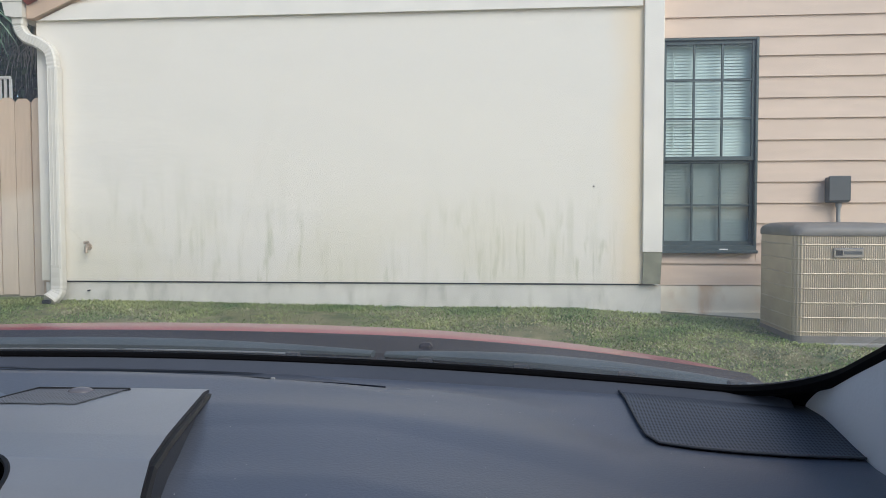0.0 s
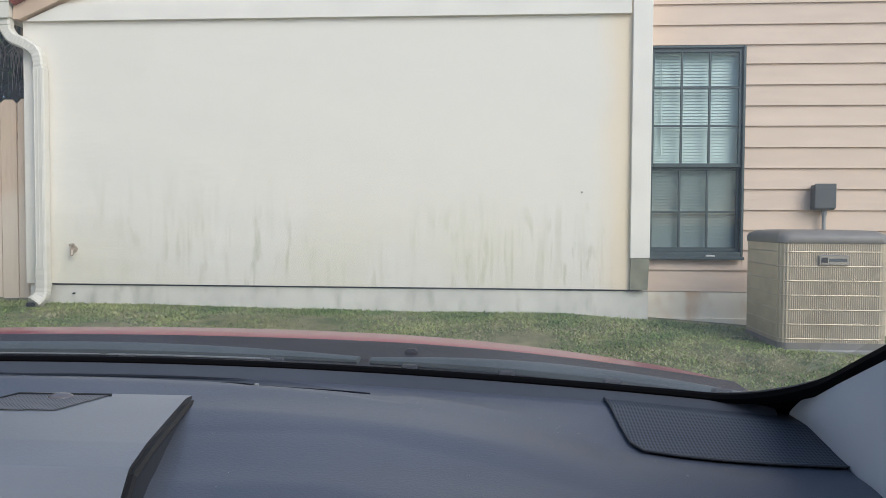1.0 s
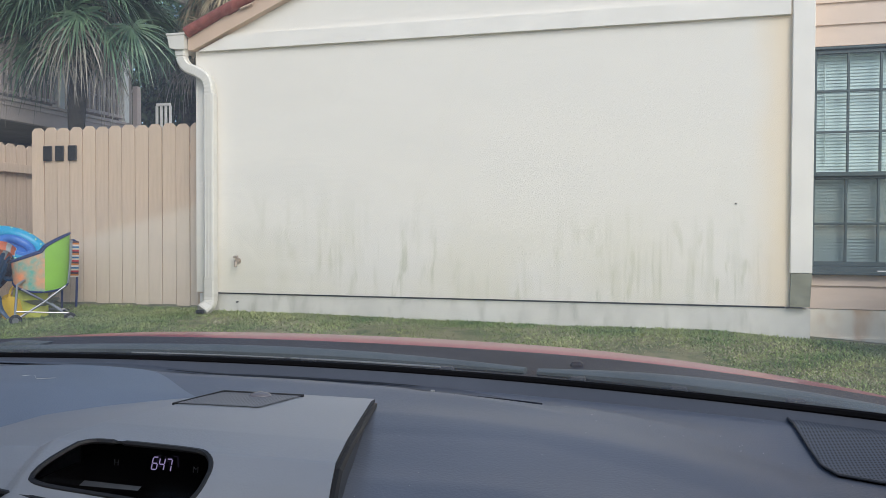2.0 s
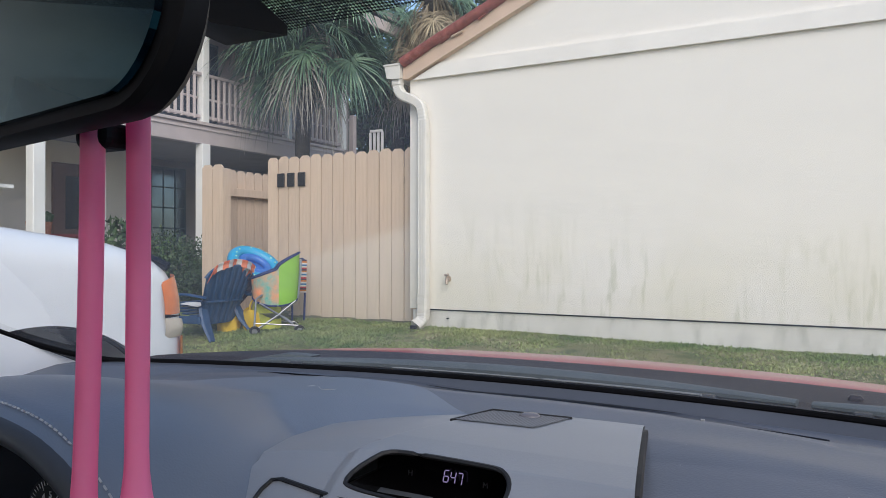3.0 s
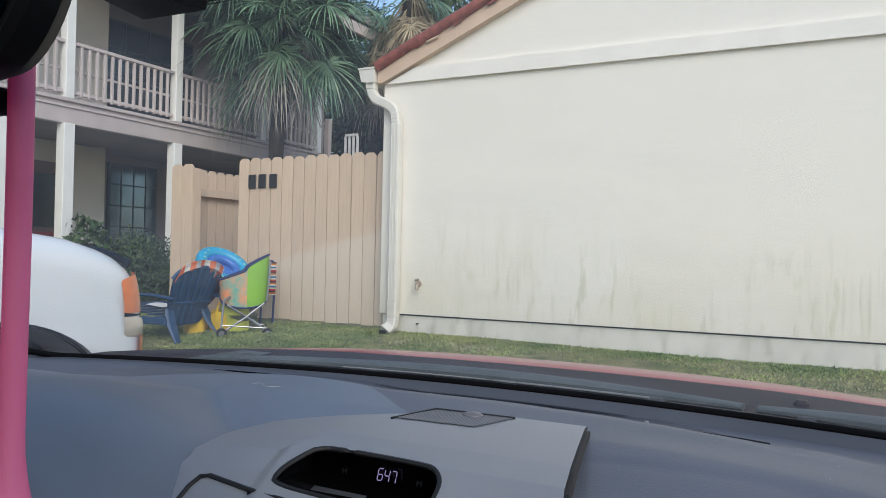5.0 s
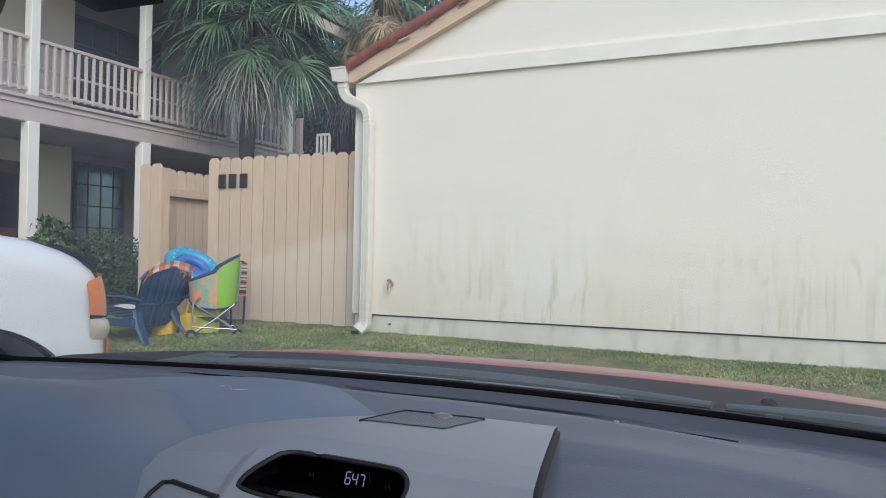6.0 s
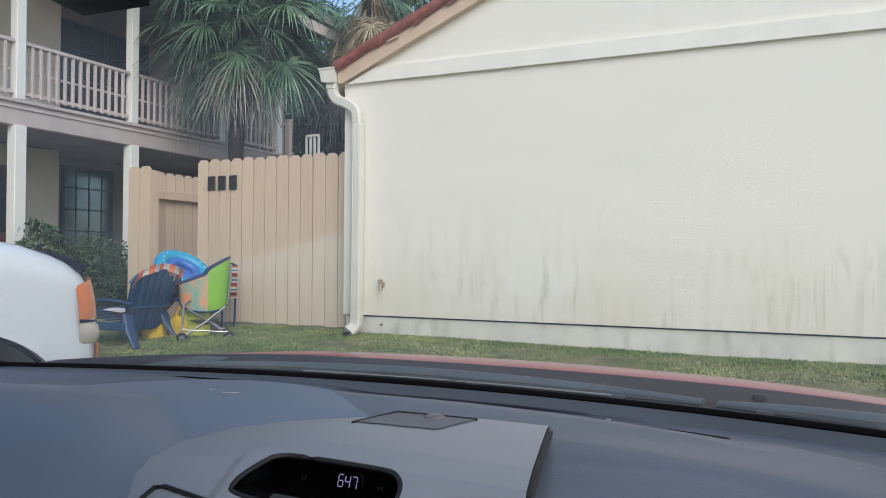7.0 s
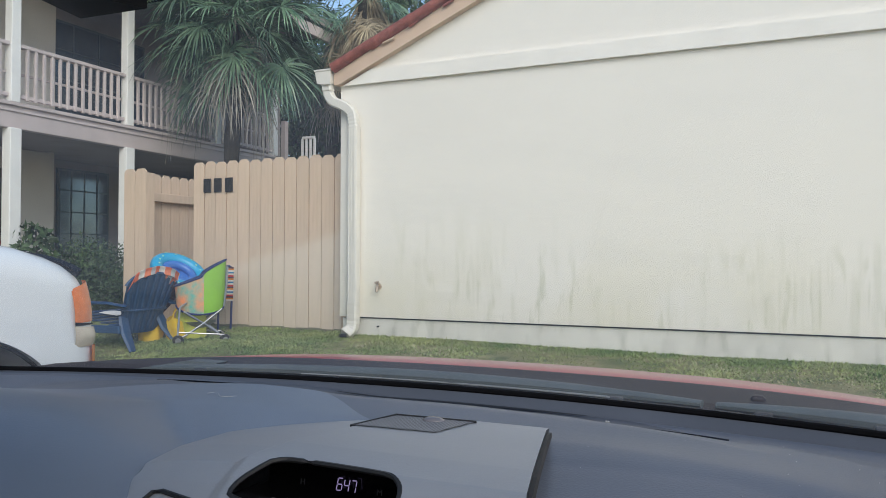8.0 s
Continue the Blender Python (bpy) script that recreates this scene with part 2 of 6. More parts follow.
M_leaf = mat("dark_green_leaf", (0.030, 0.060, 0.022), 0.55, vary=0.3, scale=3, bump=0, per_island=0.5, other=(0.06, 0.10, 0.035))
M_bark = mat("dark_bark", (0.05, 0.042, 0.035), 0.95, vary=0.3, scale=10, grain=30, bump=0.8)
M_post = mat("pale_painted_post", (0.83, 0.83, 0.80), 0.7, vary=0.06, scale=3, grain=40, bump=0.15)
M_rail = mat("pinkish_beige_rail_paint", (0.57, 0.495, 0.475), 0.7, vary=0.08, scale=3, grain=40, bump=0.15, per_object=0.06)
M_stucco = mat("beige_stucco", (0.74, 0.69, 0.62), 0.9, vary=0.07, scale=2, grain=60, bump=0.4)
M_soffit_shade = mat("soffit_and_recess_shade", (0.32, 0.28, 0.26), 0.9, vary=0.12, scale=2, bump=0.1)
M_door = mat("brown_door", (0.16, 0.10, 0.08), 0.6, vary=0.1, bump=0.1)
M_pot = mat("terracotta_pot", (0.36, 0.15, 0.08), 0.8, vary=0.15, bump=0.15)
M_redwood = mat("red_painted_wood", (0.22, 0.04, 0.04), 0.6, vary=0.15, bump=0.1)


def striped(name, colors, axis, pitch):
    """Bands of cloth dyed in the colours given."""
    m = mat(name, colors[0], 0.85, vary=0.05, grain=260, bump=0.2)
    n, l = m.node_tree.nodes, m.node_tree.links
    v = math_node(n, l, "FRACT", math_node(n, l, "MULTIPLY", math_node(n, l, "ADD", xyz(n, l)[axis], 20.0), 1.0 / pitch))
    r = n.new("ShaderNodeValToRGB")
    r.color_ramp.interpolation = "CONSTANT"
    for i, c in enumerate(colors):
        e = r.color_ramp.elements[i] if i < 2 else r.color_ramp.elements.new(i / len(colors))
        e.position, e.color = i / len(colors), (*c, 1)
    l.new(v, r.inputs[0])
    l.new(r.outputs[0], n["Principled BSDF"].inputs["Base Color"])
    return m


M_towel = striped("orange_white_striped_terry", [(0.85, 0.20, 0.09), (0.80, 0.76, 0.74), (0.85, 0.24, 0.12), (0.62, 0.62, 0.68)], 1, 0.26)
M_bag = striped("rainbow_striped_canvas", [(0.6, 0.05, 0.05), (0.75, 0.7, 0.6), (0.05, 0.2, 0.4), (0.8, 0.75, 0.7), (0.7, 0.25, 0.03), (0.1, 0.05, 0.05)], 2, 0.1)


def dotted(name, base, hole, pitch, size, see_through=False):
    """A fine grid of round dots: perforations in plastic, or printed on glass."""
    m = mat(name, base, 0.55, vary=0.08, bump=0)
    n, l = m.node_tree.nodes, m.node_tree.links
    x, y, z = xyz(n, l)
    k = 2 * math.pi / pitch
    a = math_node(n, l, "SINE", math_node(n, l, "MULTIPLY", math_node(n, l, "ADD", x, y), k * 0.7071))
    c = math_node(n, l, "SINE", math_node(n, l, "MULTIPLY", math_node(n, l, "SUBTRACT", x, y), k * 0.7071))
    dot = span(n, l, math_node(n, l, "MULTIPLY", a, c), size - 0.1, size + 0.1)
    b = n["Principled BSDF"]
    if see_through:
        clear, mix = n.new("ShaderNodeBsdfTransparent"), n.new("ShaderNodeMixShader")
        l.new(dot, mix.inputs[0]), l.new(b.outputs[0], mix.inputs[1]), l.new(clear.outputs[0], mix.inputs[2])
        l.new(mix.outputs[0], n["Material Output"].inputs[0])
    else:
        old = b.inputs["Base Color"].links[0].from_socket
        mix = n.new("ShaderNodeMix")
        mix.data_type = "RGBA"
        mix.inputs[7].default_value = (*hole, 1)
        l.new(old, mix.inputs[6]), l.new(dot, mix.inputs[0]), l.new(mix.outputs[2], b.inputs["Base Color"])
    return m


M_speaker = dotted("perforated_speaker_plastic", (0.085, 0.098, 0.122), (0.016, 0.017, 0.020), 0.0050, 0.25)
M_podgrille = dotted("perforated_console_plastic", (0.21, 0.215, 0.23), (0.012, 0.008, 0.009), 0.0056, 0.22)
M_frit = dotted("black_ceramic_dots", (0.006, 0.007, 0.008), (0, 0, 0), 0.0036, 0.02, True)


def glass(name, tint, gloss=1.0, rough=0.0, dust=0.0):
    """Thin clear sheet: straight through, with a mirror film that grows at grazing angles."""
    m = bpy.data.materials.new(name)
    m.use_nodes = True
    n, l = m.node_tree.nodes, m.node_tree.links
    n.remove(n["Principled BSDF"])
    clear, shine, mix, lw = n.new("ShaderNodeBsdfTransparent"), n.new("ShaderNodeBsdfGlossy"), n.new("ShaderNodeMixShader"), n.new("ShaderNodeLayerWeight")
    clear.inputs[0].default_value = (*tint, 1)
    shine.inputs["Roughness"].default_value = rough
    shine.inputs["Color"].default_value = (gloss, gloss, gloss, 1)
    lw.inputs["Blend"].default_value = 0.5
    f = math_node(n, l, "ADD", math_node(n, l, "MULTIPLY", math_node(n, l, "POWER", lw.outputs["Facing"], 5.0), 0.9), 0.06)
    l.new(f, mix.inputs[0]), l.new(clear.outputs[0], mix.inputs[1]), l.new(shine.outputs[0], mix.inputs[2])
    out = mix.outputs[0]
    if dust:
        # Translucent film stands for thin dust and for veiling glare on the glass.
        film, mix2 = n.new("ShaderNodeBsdfTranslucent"), n.new("ShaderNodeMixShader")
        film.inputs[0].default_value = (0.9, 0.92, 0.95, 1)
        smear = span(n, l, tex(n, l, 2.2, (1.0, 2.5, 2.5), 5), 0.35, 0.75, dust * 0.6, dust * 1.7)
        l.new(smear, mix2.inputs[0]), l.new(out, mix2.inputs[1]), l.new(film.outputs[0], mix2.inputs[2])
        out = mix2.outputs[0]
    l.new(out, n["Material Output"].inputs[0])
    return m


M_glass = glass("windscreen_glass", (0.97, 0.985, 0.98), 0.5, 0.0, 0.06)
M_pane = glass("window_pane", (0.92, 0.97, 0.97), 0.22)
M_farglass = mat("dark_reflecting_window_glass", (0.15, 0.19, 0.23), 0.10, metal=0.7, vary=0.25, scale=3, bump=0)
M_tint = glass("tinted_glass", (0.93, 0.96, 0.97))
M_reartint = glass("dark_rear_glass", (0.20, 0.23, 0.24))
M_mirror = mat("blue_tinted_mirror", (0.020, 0.085, 0.115), 0.03, metal=1.0, vary=0.02, bump=0)
M_digits = bpy.data.materials.new("lit_display_digits")
M_digits.use_nodes = True
M_digits.node_tree.nodes["Principled BSDF"].inputs["Emission Color"].default_value = (0.62, 0.50, 1.0, 1)
M_digits.node_tree.nodes["Principled BSDF"].inputs["Emission Strength"].default_value = 0.28
M_digits.node_tree.nodes["Principled BSDF"].inputs["Base Color"].default_value = (0.1, 0.1, 0.1, 1)


# ---------------------------------------------------------------- mesh helpers
def part(name, bm, material, parent=None, label="", smooth=False):
    """Links a bmesh as one mesh object under a thing or a part."""
    me = bpy.data.meshes.new(name)
    bmesh.ops.recalc_face_normals(bm, faces=bm.faces[:])
    bm.to_mesh(me)
    bm.free()
    me.materials.append(material)
    if smooth:
        me.shade_smooth()
        me.set_sharp_from_angle(angle=radians(38))
    ob = new(name, me)
    if parent:
        ob.parent = parent
    if label:
        tagged(ob, label)
    return ob


def thing(name, label, category, m=None, group="", kind=""):
    ob = new(name)
    ob.empty_display_size = 0.1
    ob.matrix_basis = m or Matrix()
    return tagged(ob, label, category, group, kind)


def add_box(bm, a, b, bevel=0.0, m=None, seg=1):
    r = bmesh.ops.create_cube(bm, size=1)
    vs = r["verts"]
    for v in vs:
        v.co = Vector([a[k] + (b[k] - a[k]) * (v.co[k] + 0.5) for k in range(3)])
    if bevel:
        es = list({e for v in vs for e in v.link_edges})
        out = bmesh.ops.bevel(bm, geom=es, offset=bevel, segments=seg, affect="EDGES", profile=0.5)
        vs = list({v for f in out["faces"] for v in f.verts} | {v for v in vs if v.is_valid})
    if m:
        for v in vs:
            v.co = m @ v.co
    return vs


def box(a, b, bevel=0.0, m=None, seg=1):
    bm = bmesh.new()
    add_box(bm, a, b, bevel, m, seg)
    return bm


def add_tube(bm, pts, radius, seg=10, flat=1.0, side=(1, 0, 0), cap=True):
    """A tube through pts; radius may be a list; flat squeezes it across side."""
    pts = [Vector(p) for p in pts]
    rs = radius if isinstance(radius, (list, tuple)) else [radius] * len(pts)
    rings = []
    for i, p in enumerate(pts):
        d = (pts[min(i + 1, len(pts) - 1)] - pts[max(i - 1, 0)]).normalized()
        s = Vector(side)
        s = (s - d * s.dot(d))
        s = s.normalized() if s.length > 1e-4 else d.orthogonal().normalized()
        u = d.cross(s)
        rings.append([bm.verts.new(p + (s * math.cos(a) + u * flat * math.sin(a)) * rs[i]) for a in [2 * math.pi * k / seg for k in range(seg)]])
    for r0, r1 in zip(rings, rings[1:]):
        for k in range(seg):
            bm.faces.new((r0[k], r0[(k + 1) % seg], r1[(k + 1) % seg], r1[k]))
    if cap:
        bm.faces.new(rings[0][::-1]), bm.faces.new(rings[-1])


def tube(pts, radius, seg=10, flat=1.0, side=(1, 0, 0)):
    bm = bmesh.new()
    add_tube(bm, pts, radius, seg, flat, side)
    return bm


def prism(outline, place, depth):
    """Extrudes an outline of (a, b) by depth; place(a, b, d) gives the point."""
    bm = bmesh.new()
    lo = [bm.verts.new(place(a, b, 0)) for a, b in outline]
    hi = [bm.verts.new(place(a, b, depth)) for a, b in outline]
    bm.faces.new(lo), bm.faces.new(hi[::-1])
    k = len(outline)
    for i in range(k):
        bm.faces.new((lo[i], hi[i], hi[(i + 1) % k], lo[(i + 1) % k]))
    return bm


def sheet(fn, nu, nv, thick=0.0, keep=None):
    """A grid fn(u, v) with u, v from 0 to 1; thick gives it a body below."""
    bm = bmesh.new()
    g = [[bm.verts.new(fn(i / nu, j / nv)) for j in range(nv + 1)] for i in range(nu + 1)]
    for i in range(nu):
        for j in range(nv):
            q = (g[i][j], g[i + 1][j], g[i + 1][j + 1], g[i][j + 1])
            if keep is None or keep(sum((v.co for v in q), Vector()) / 4):
                bm.faces.new(q)
    for v in [v for v in bm.verts if not v.link_faces]:
        bm.verts.remove(v)
    if thick:
        ext = bmesh.ops.extrude_face_region(bm, geom=bm.faces[:])
        for v in [e for e in ext["geom"] if isinstance(e, bmesh.types.BMVert)]:
            v.co.z -= thick
    return bm


def mesh_of(name, verts, faces, material, parent=None):
    me = bpy.data.meshes.new(name)
    me.from_pydata(verts, [], faces)
    me.materials.append(material)
    ob = new(name, me)
    if parent:
        ob.parent = parent
    return ob


def step(a, b, x):
    t = min(1.0, max(0.0, (x - a) / (b - a)))
    return t * t * (3 - 2 * t)


def curve_at(rows, x):
    """Straight-line reading of a short table of (x, y)."""
    if x <= rows[0][0]:
        return rows[0][1]
    for (a, p), (b, q) in zip(rows, rows[1:]):
        if x <= b:
            return p + (q - p) * (x - a) / (b - a)
    return rows[-1][1]


def lettering(name, text, size, m, material, parent):
    cu = bpy.data.curves.new(name, "FONT")
    cu.body, cu.size, cu.extrude, cu.align_x, cu.align_y = text, size, 0.0004, "CENTER", "CENTER"
    tmp = new("tmp", cu)
    bpy.context.view_layer.update()
    me = bpy.data.meshes.new_from_object(tmp.evaluated_get(bpy.context.evaluated_depsgraph_get()))
    bpy.data.objects.remove(tmp)
    me.materials.clear()
    me.materials.append(material)
    ob = new(name, me)
    ob.matrix_basis = m
    ob.parent = parent
    return ob


# ---------------------------------------------------------------- ground
def ground_z(x, y):
    """Lawn that rises to the house and falls off past its corner; the paved lot lies lower."""
    z = -0.088 * max(0.0, 6.75 - y) * (1 - 0.8 * step(0.6, 2.2, x) * step(4.6, 6.0, y)) if y > 3.4 else -0.52
    z -= 0.068 * max(0.0, min(x, 4.0) - 0.7) * step(4.5, 6.0, y)
    if y > 3.4 and x < 1:
        z += 0.03 * step(0, -3.5, x)
    return z


def build_ground():
    xs = [-400, -150, -60, -30, -16] + [-12 + 0.4 * i for i in range(46)] + [8, 14, 30, 60, 150, 400]
    ys = [-400, -150, -50, -12, 0, 3.38, 3.41] + [3.6 + 0.2 * i for i in range(26)] + [9, 10, 12, 15, 20, 30, 60, 150, 400]
    verts = [(x, y, ground_z(x, min(y, 9)) + (0.012 * noise.noise((x * 2, y * 2, 0)) if y > 3.5 else 0)) for x in xs for y in ys]
    k = len(ys)
    faces = [(i * k + j, (i + 1) * k + j, (i + 1) * k + j + 1, i * k + j + 1) for i in range(len(xs) - 1) for j in range(k - 1)]
    g = mesh_of("ground", verts, faces, M_soil)
    tagged(g, "patchy lawn soil around the houses", "ground", kind="structure")
    tagged(part("road", box((-60, -60, -0.6), (60, 3.2, -0.45), 0.01), M_asphalt), "dark asphalt parking lot before the lawn", "road", kind="structure")
    tagged(part("kerb", box((-60, 3.2, -0.6), (60, 3.36, -0.29), 0.02), M_concrete), "grey concrete kerb along the lawn", "kerb", kind="structure")


build_ground()

# ---------------------------------------------------------------- the white gabled house
WY = 6.7
PITCH = 0.43


def rake(x):
    return 2.50 + PITCH * (x + 3.62)


w = part("wall_front", prism([(-3.84, 0.2), (1.22, 0.2), (1.22, rake(1.22)), (-3.84, rake(-3.84))], lambda a, b, d: (a, WY + d, b), 0.18), M_wall)
tagged(w, "cream-white gable wall with green-grey algae runs", "wall", kind="structure")
b = part("foundation", box((-3.82, WY + 0.025, -0.35), (1.36, WY + 0.2, 0.184)), M_base, w)
# Black strip behind the wall joint puts its shadow line into colour.
part("open_joint", box((-3.80, WY + 0.05, 0.18), (1.19, WY + 0.18, 0.204)), M_seam, w)
part("band", prism([(-3.80, 2.392), (1.19, 2.392), (1.19, 2.525), (-3.80 + 0.133 / PITCH, 2.525)], lambda a, c, d: (a, WY - d, c), 0.035), M_trim, w, "flat cream trim board")
part("rake_board", prism([(-3.875, 2.40), (-3.82, 2.40), (1.2, rake(1.2) - 0.012), (1.2, rake(1.2) + 0.14), (-3.875, rake(-3.875) + 0.135)], lambda a, c, d: (a, WY + 0.01 - d, c), 0.085), M_beige, w, "beige sloping rake board")
part("return_wall", box((-3.84, WY + 0.18, -0.3), (-3.70, 13.0, 2.42)), M_wall, w)
tagged(part("wall_back", box((-3.84, 13.0, -0.3), (8.0, 13.2, 4.6)), M_siding), "plain back wall of the house", "wall", kind="structure")

roof = thing("roof", "low-pitched roof edged with red clay barrel tiles", "roof", kind="structure")
part("slope", prism([(-3.95, rake(-3.95) + 0.06), (1.2, rake(1.2) + 0.06), (1.2, rake(1.2) + 0.13), (-3.95, rake(-3.95) + 0.13)], lambda a, c, d: (a, WY - 0.06 + d, c), 6.4), M_tile, roof)
x = -3.875
while x < 0.9:
    x1 = x + 0.40
    ends = [(x, WY - 0.09, rake(x) + 0.165), (x1 + 0.05, WY - 0.09, rake(x1 + 0.05) + 0.178)]
    part("tile", tube(ends, [0.052, 0.045], 14), M_tile, roof, smooth=True)
    x = x1
for i in range(13):
    x = -3.4 + 0.34 * i + random.uniform(-0.1, 0.1)
    part("mortar", tube([(x, WY - 0.10, rake(x) + 0.105), (x + random.uniform(0.04, 0.14), WY - 0.10, rake(x + 0.08) + 0.108 + random.uniform(-0.008, 0.01))], random.uniform(0.008, 0.02), 6), M_tile if i % 3 else M_beige, roof)

gut = thing("gutter", "off-white metal eaves gutter end", "gutter")
bm = prism([(-4.055, 2.535), (-4.03, 2.42), (-3.95, 2.405), (-3.885, 2.41), (-3.885, 2.535), (-3.895, 2.535), (-3.895, 2.422), (-3.95, 2.417), (-4.022, 2.43), (-4.045, 2.535)], lambda a, c, d: (a, WY - 0.12 + d, c), 6.4)
part("trough", bm, M_gutter, gut)
part("end_cap", prism([(-4.06, 2.545), (-4.03, 2.415), (-3.95, 2.40), (-3.88, 2.40), (-3.88, 2.545)], lambda a, c, d: (a, WY - 0.126 + d, c), 0.005), M_gutter, gut)
part("front_lip", box((-4.066, WY - 0.132, 2.528), (-3.874, WY - 0.118, 2.548), 0.003), M_gutter, gut)

dsp = thing("downspout", "off-white crimped downspout down the wall corner", "downspout")


def crimped(pts, n, w2, d2, depth):
    """A rectangular pipe along pts with crimp rings."""
    bm = bmesh.new()
    pts = [Vector(p) for p in pts]
    rings = []
    m = (len(pts) - 1) * n
    for i in range(m + 1):
        f = i / n
        k = min(int(f), len(pts) - 2)
        p0, p1, p2, p3 = pts[max(k - 1, 0)], pts[k], pts[k + 1], pts[min(k + 2, len(pts) - 1)]
        t = f - k
        p = 0.5 * ((2 * p1) + (p2 - p0) * t + (2 * p0 - 5 * p1 + 4 * p2 - p3) * t * t + (3 * p1 - p0 - 3 * p2 + p3) * t ** 3)
        d = 0.5 * ((p2 - p0) + 2 * (2 * p0 - 5 * p1 + 4 * p2 - p3) * t + 3 * (3 * p1 - p0 - 3 * p2 + p3) * t * t)
        d.normalize()
        side = Vector((d.z, 0, -d.x)).normalized() if abs(d.x) + abs(d.z) > 1e-3 else Vector((1, 0, 0))
        up = d.cross(side)
        s = 1 - depth * (i % 2)
        ring = []
        for a, c in ((-1, -0.7), (-0.7, -1), (0.7, -1), (1, -0.7), (1, 0.7), (0.7, 1), (-0.7, 1), (-1, 0.7)):
            ring.append(bm.verts.new(p + side * a * w2 * s + up * c * d2 * s))
        rings.append(ring)
    for r0, r1 in zip(rings, rings[1:]):
        for k in range(8):
            bm.faces.new((r0[k], r0[(k + 1) % 8], r1[(k + 1) % 8], r1[k]))
    bm.faces.new(rings[0]), bm.faces.new(rings[-1][::-1])
    return bm


part("outlet", box((-3.995, WY - 0.105, 2.34), (-3.895, WY - 0.02, 2.42), 0.012), M_gutter, dsp)
part("elbow", crimped([(-3.945, WY - 0.06, 2.40), (-3.938, WY - 0.06, 2.32), (-3.885, WY - 0.06, 2.245), (-3.775, WY - 0.06, 2.195), (-3.682, WY - 0.06, 2.12), (-3.658, WY - 0.06, 1.98)], 9, 0.048, 0.040, 0.05), M_gutter, dsp, "crimped double elbow")
part("pipe", box((-3.702, WY - 0.102, 0.30), (-3.604, WY - 0.018, 2.0), 0.014, seg=2), M_gutter, dsp)
for dx in (-0.03, 0.0, 0.03):
    part("rib", box((-3.658 + dx - 0.004, WY - 0.1045, 0.34), (-3.658 + dx + 0.004, WY - 0.100, 1.98), 0.002), M_gutter, dsp)
part("shoe", crimped([(-3.658, WY - 0.06, 0.34), (-3.658, WY - 0.06, 0.16), (-3.662, WY - 0.085, 0.09), (-3.690, WY - 0.15, 0.045)], 5, 0.056, 0.045, 0.05), M_gutter, dsp, "kicked-out downspout shoe")
# Solid black block draws the dark inside of the shoe's open end.
part("shoe_mouth", box((-3.735, WY - 0.182, 0.018), (-3.665, WY - 0.155, 0.052), 0.006, None), M_black, dsp)

tap = thing("garden_tap", "weathered brass hose tap on the white wall", "tap")
part("flange", tube([(-3.415, WY, 0.49), (-3.415, WY - 0.012, 0.49)], 0.03, 14), M_brass, tap)
part("body", tube([(-3.415, WY, 0.49), (-3.41, WY - 0.05, 0.49), (-3.395, WY - 0.075, 0.475), (-3.392, WY - 0.085, 0.44)], [0.012, 0.014, 0.016, 0.013], 10), M_brass, tap, smooth=True)
part("handle", tube([(-3.43, WY - 0.05, 0.525), (-3.39, WY - 0.05, 0.53)], [0.012, 0.012], 8), M_brass, tap)
part("stem", tube([(-3.41, WY - 0.05, 0.49), (-3.41, WY - 0.05, 0.528)], 0.006, 8), M_brass, tap)
for px, pz in ((0.82, 0.98), (-3.43, 0.115)):
    o = part("screw_anchor", tube([(px, WY + 0.03, pz), (px, WY - 0.006, pz)], 0.007, 8), M_black)
    tagged(o, "small dark screw anchor in the wall", "screw")

# corner post and grey block
cp = part("corner_post", box((1.204, WY - 0.035, 0.455), (1.358, WY + 0.27, 4.6), 0.004), M_trim)
tagged(cp, "cream-white painted corner post", "corner post", kind="structure")
o = part("post_base", prism([(1.205, 0.2), (1.345, 0.2), (1.357, 0.453), (1.213, 0.453)], lambda a, c, d: (a, WY - 0.03 + d, c), 0.285), M_greyblock)
tagged(o, "unpainted grey-green board below the corner post", "post base", kind="structure")

# ---------------------------------------------------------------- the siding wall with its window
SY = 6.95
sw = part("wall_side", box((1.25, SY + 0.03, 0.17), (1.375, SY + 0.25, 4.6)), M_siding)
tagged(sw, "peach-beige lap siding wall", "wall", kind="structure")
part("sheathing", box((2.155, SY + 0.03, 0.17), (8.0, SY + 0.25, 4.6)), M_siding, sw)
part("sheathing", box((1.375, SY + 0.03, 2.19), (2.155, SY + 0.25, 4.6)), M_siding, sw)
part("sheathing", box((1.375, SY + 0.03, 0.17), (2.155, SY + 0.25, 0.447)), M_siding, sw)
part("foundation", box((1.36, SY + 0.0, -0.6), (8.0, SY + 0.25, 0.166)), M_rusty, sw, "rust-stained white foundation")
part("foundation_step", box((1.36, SY - 0.02, -0.6), (8.0, SY + 0.0, -0.052)), M_rusty, sw)


def lap(x0, x1, z0, z1):
    return prism([(SY + 0.028, z0 - 0.004), (SY - 0.006, z0 - 0.004), (SY + 0.012, z1), (SY + 0.028, z1)], lambda a, c, d: (x0 + d, a, c), x1 - x0)


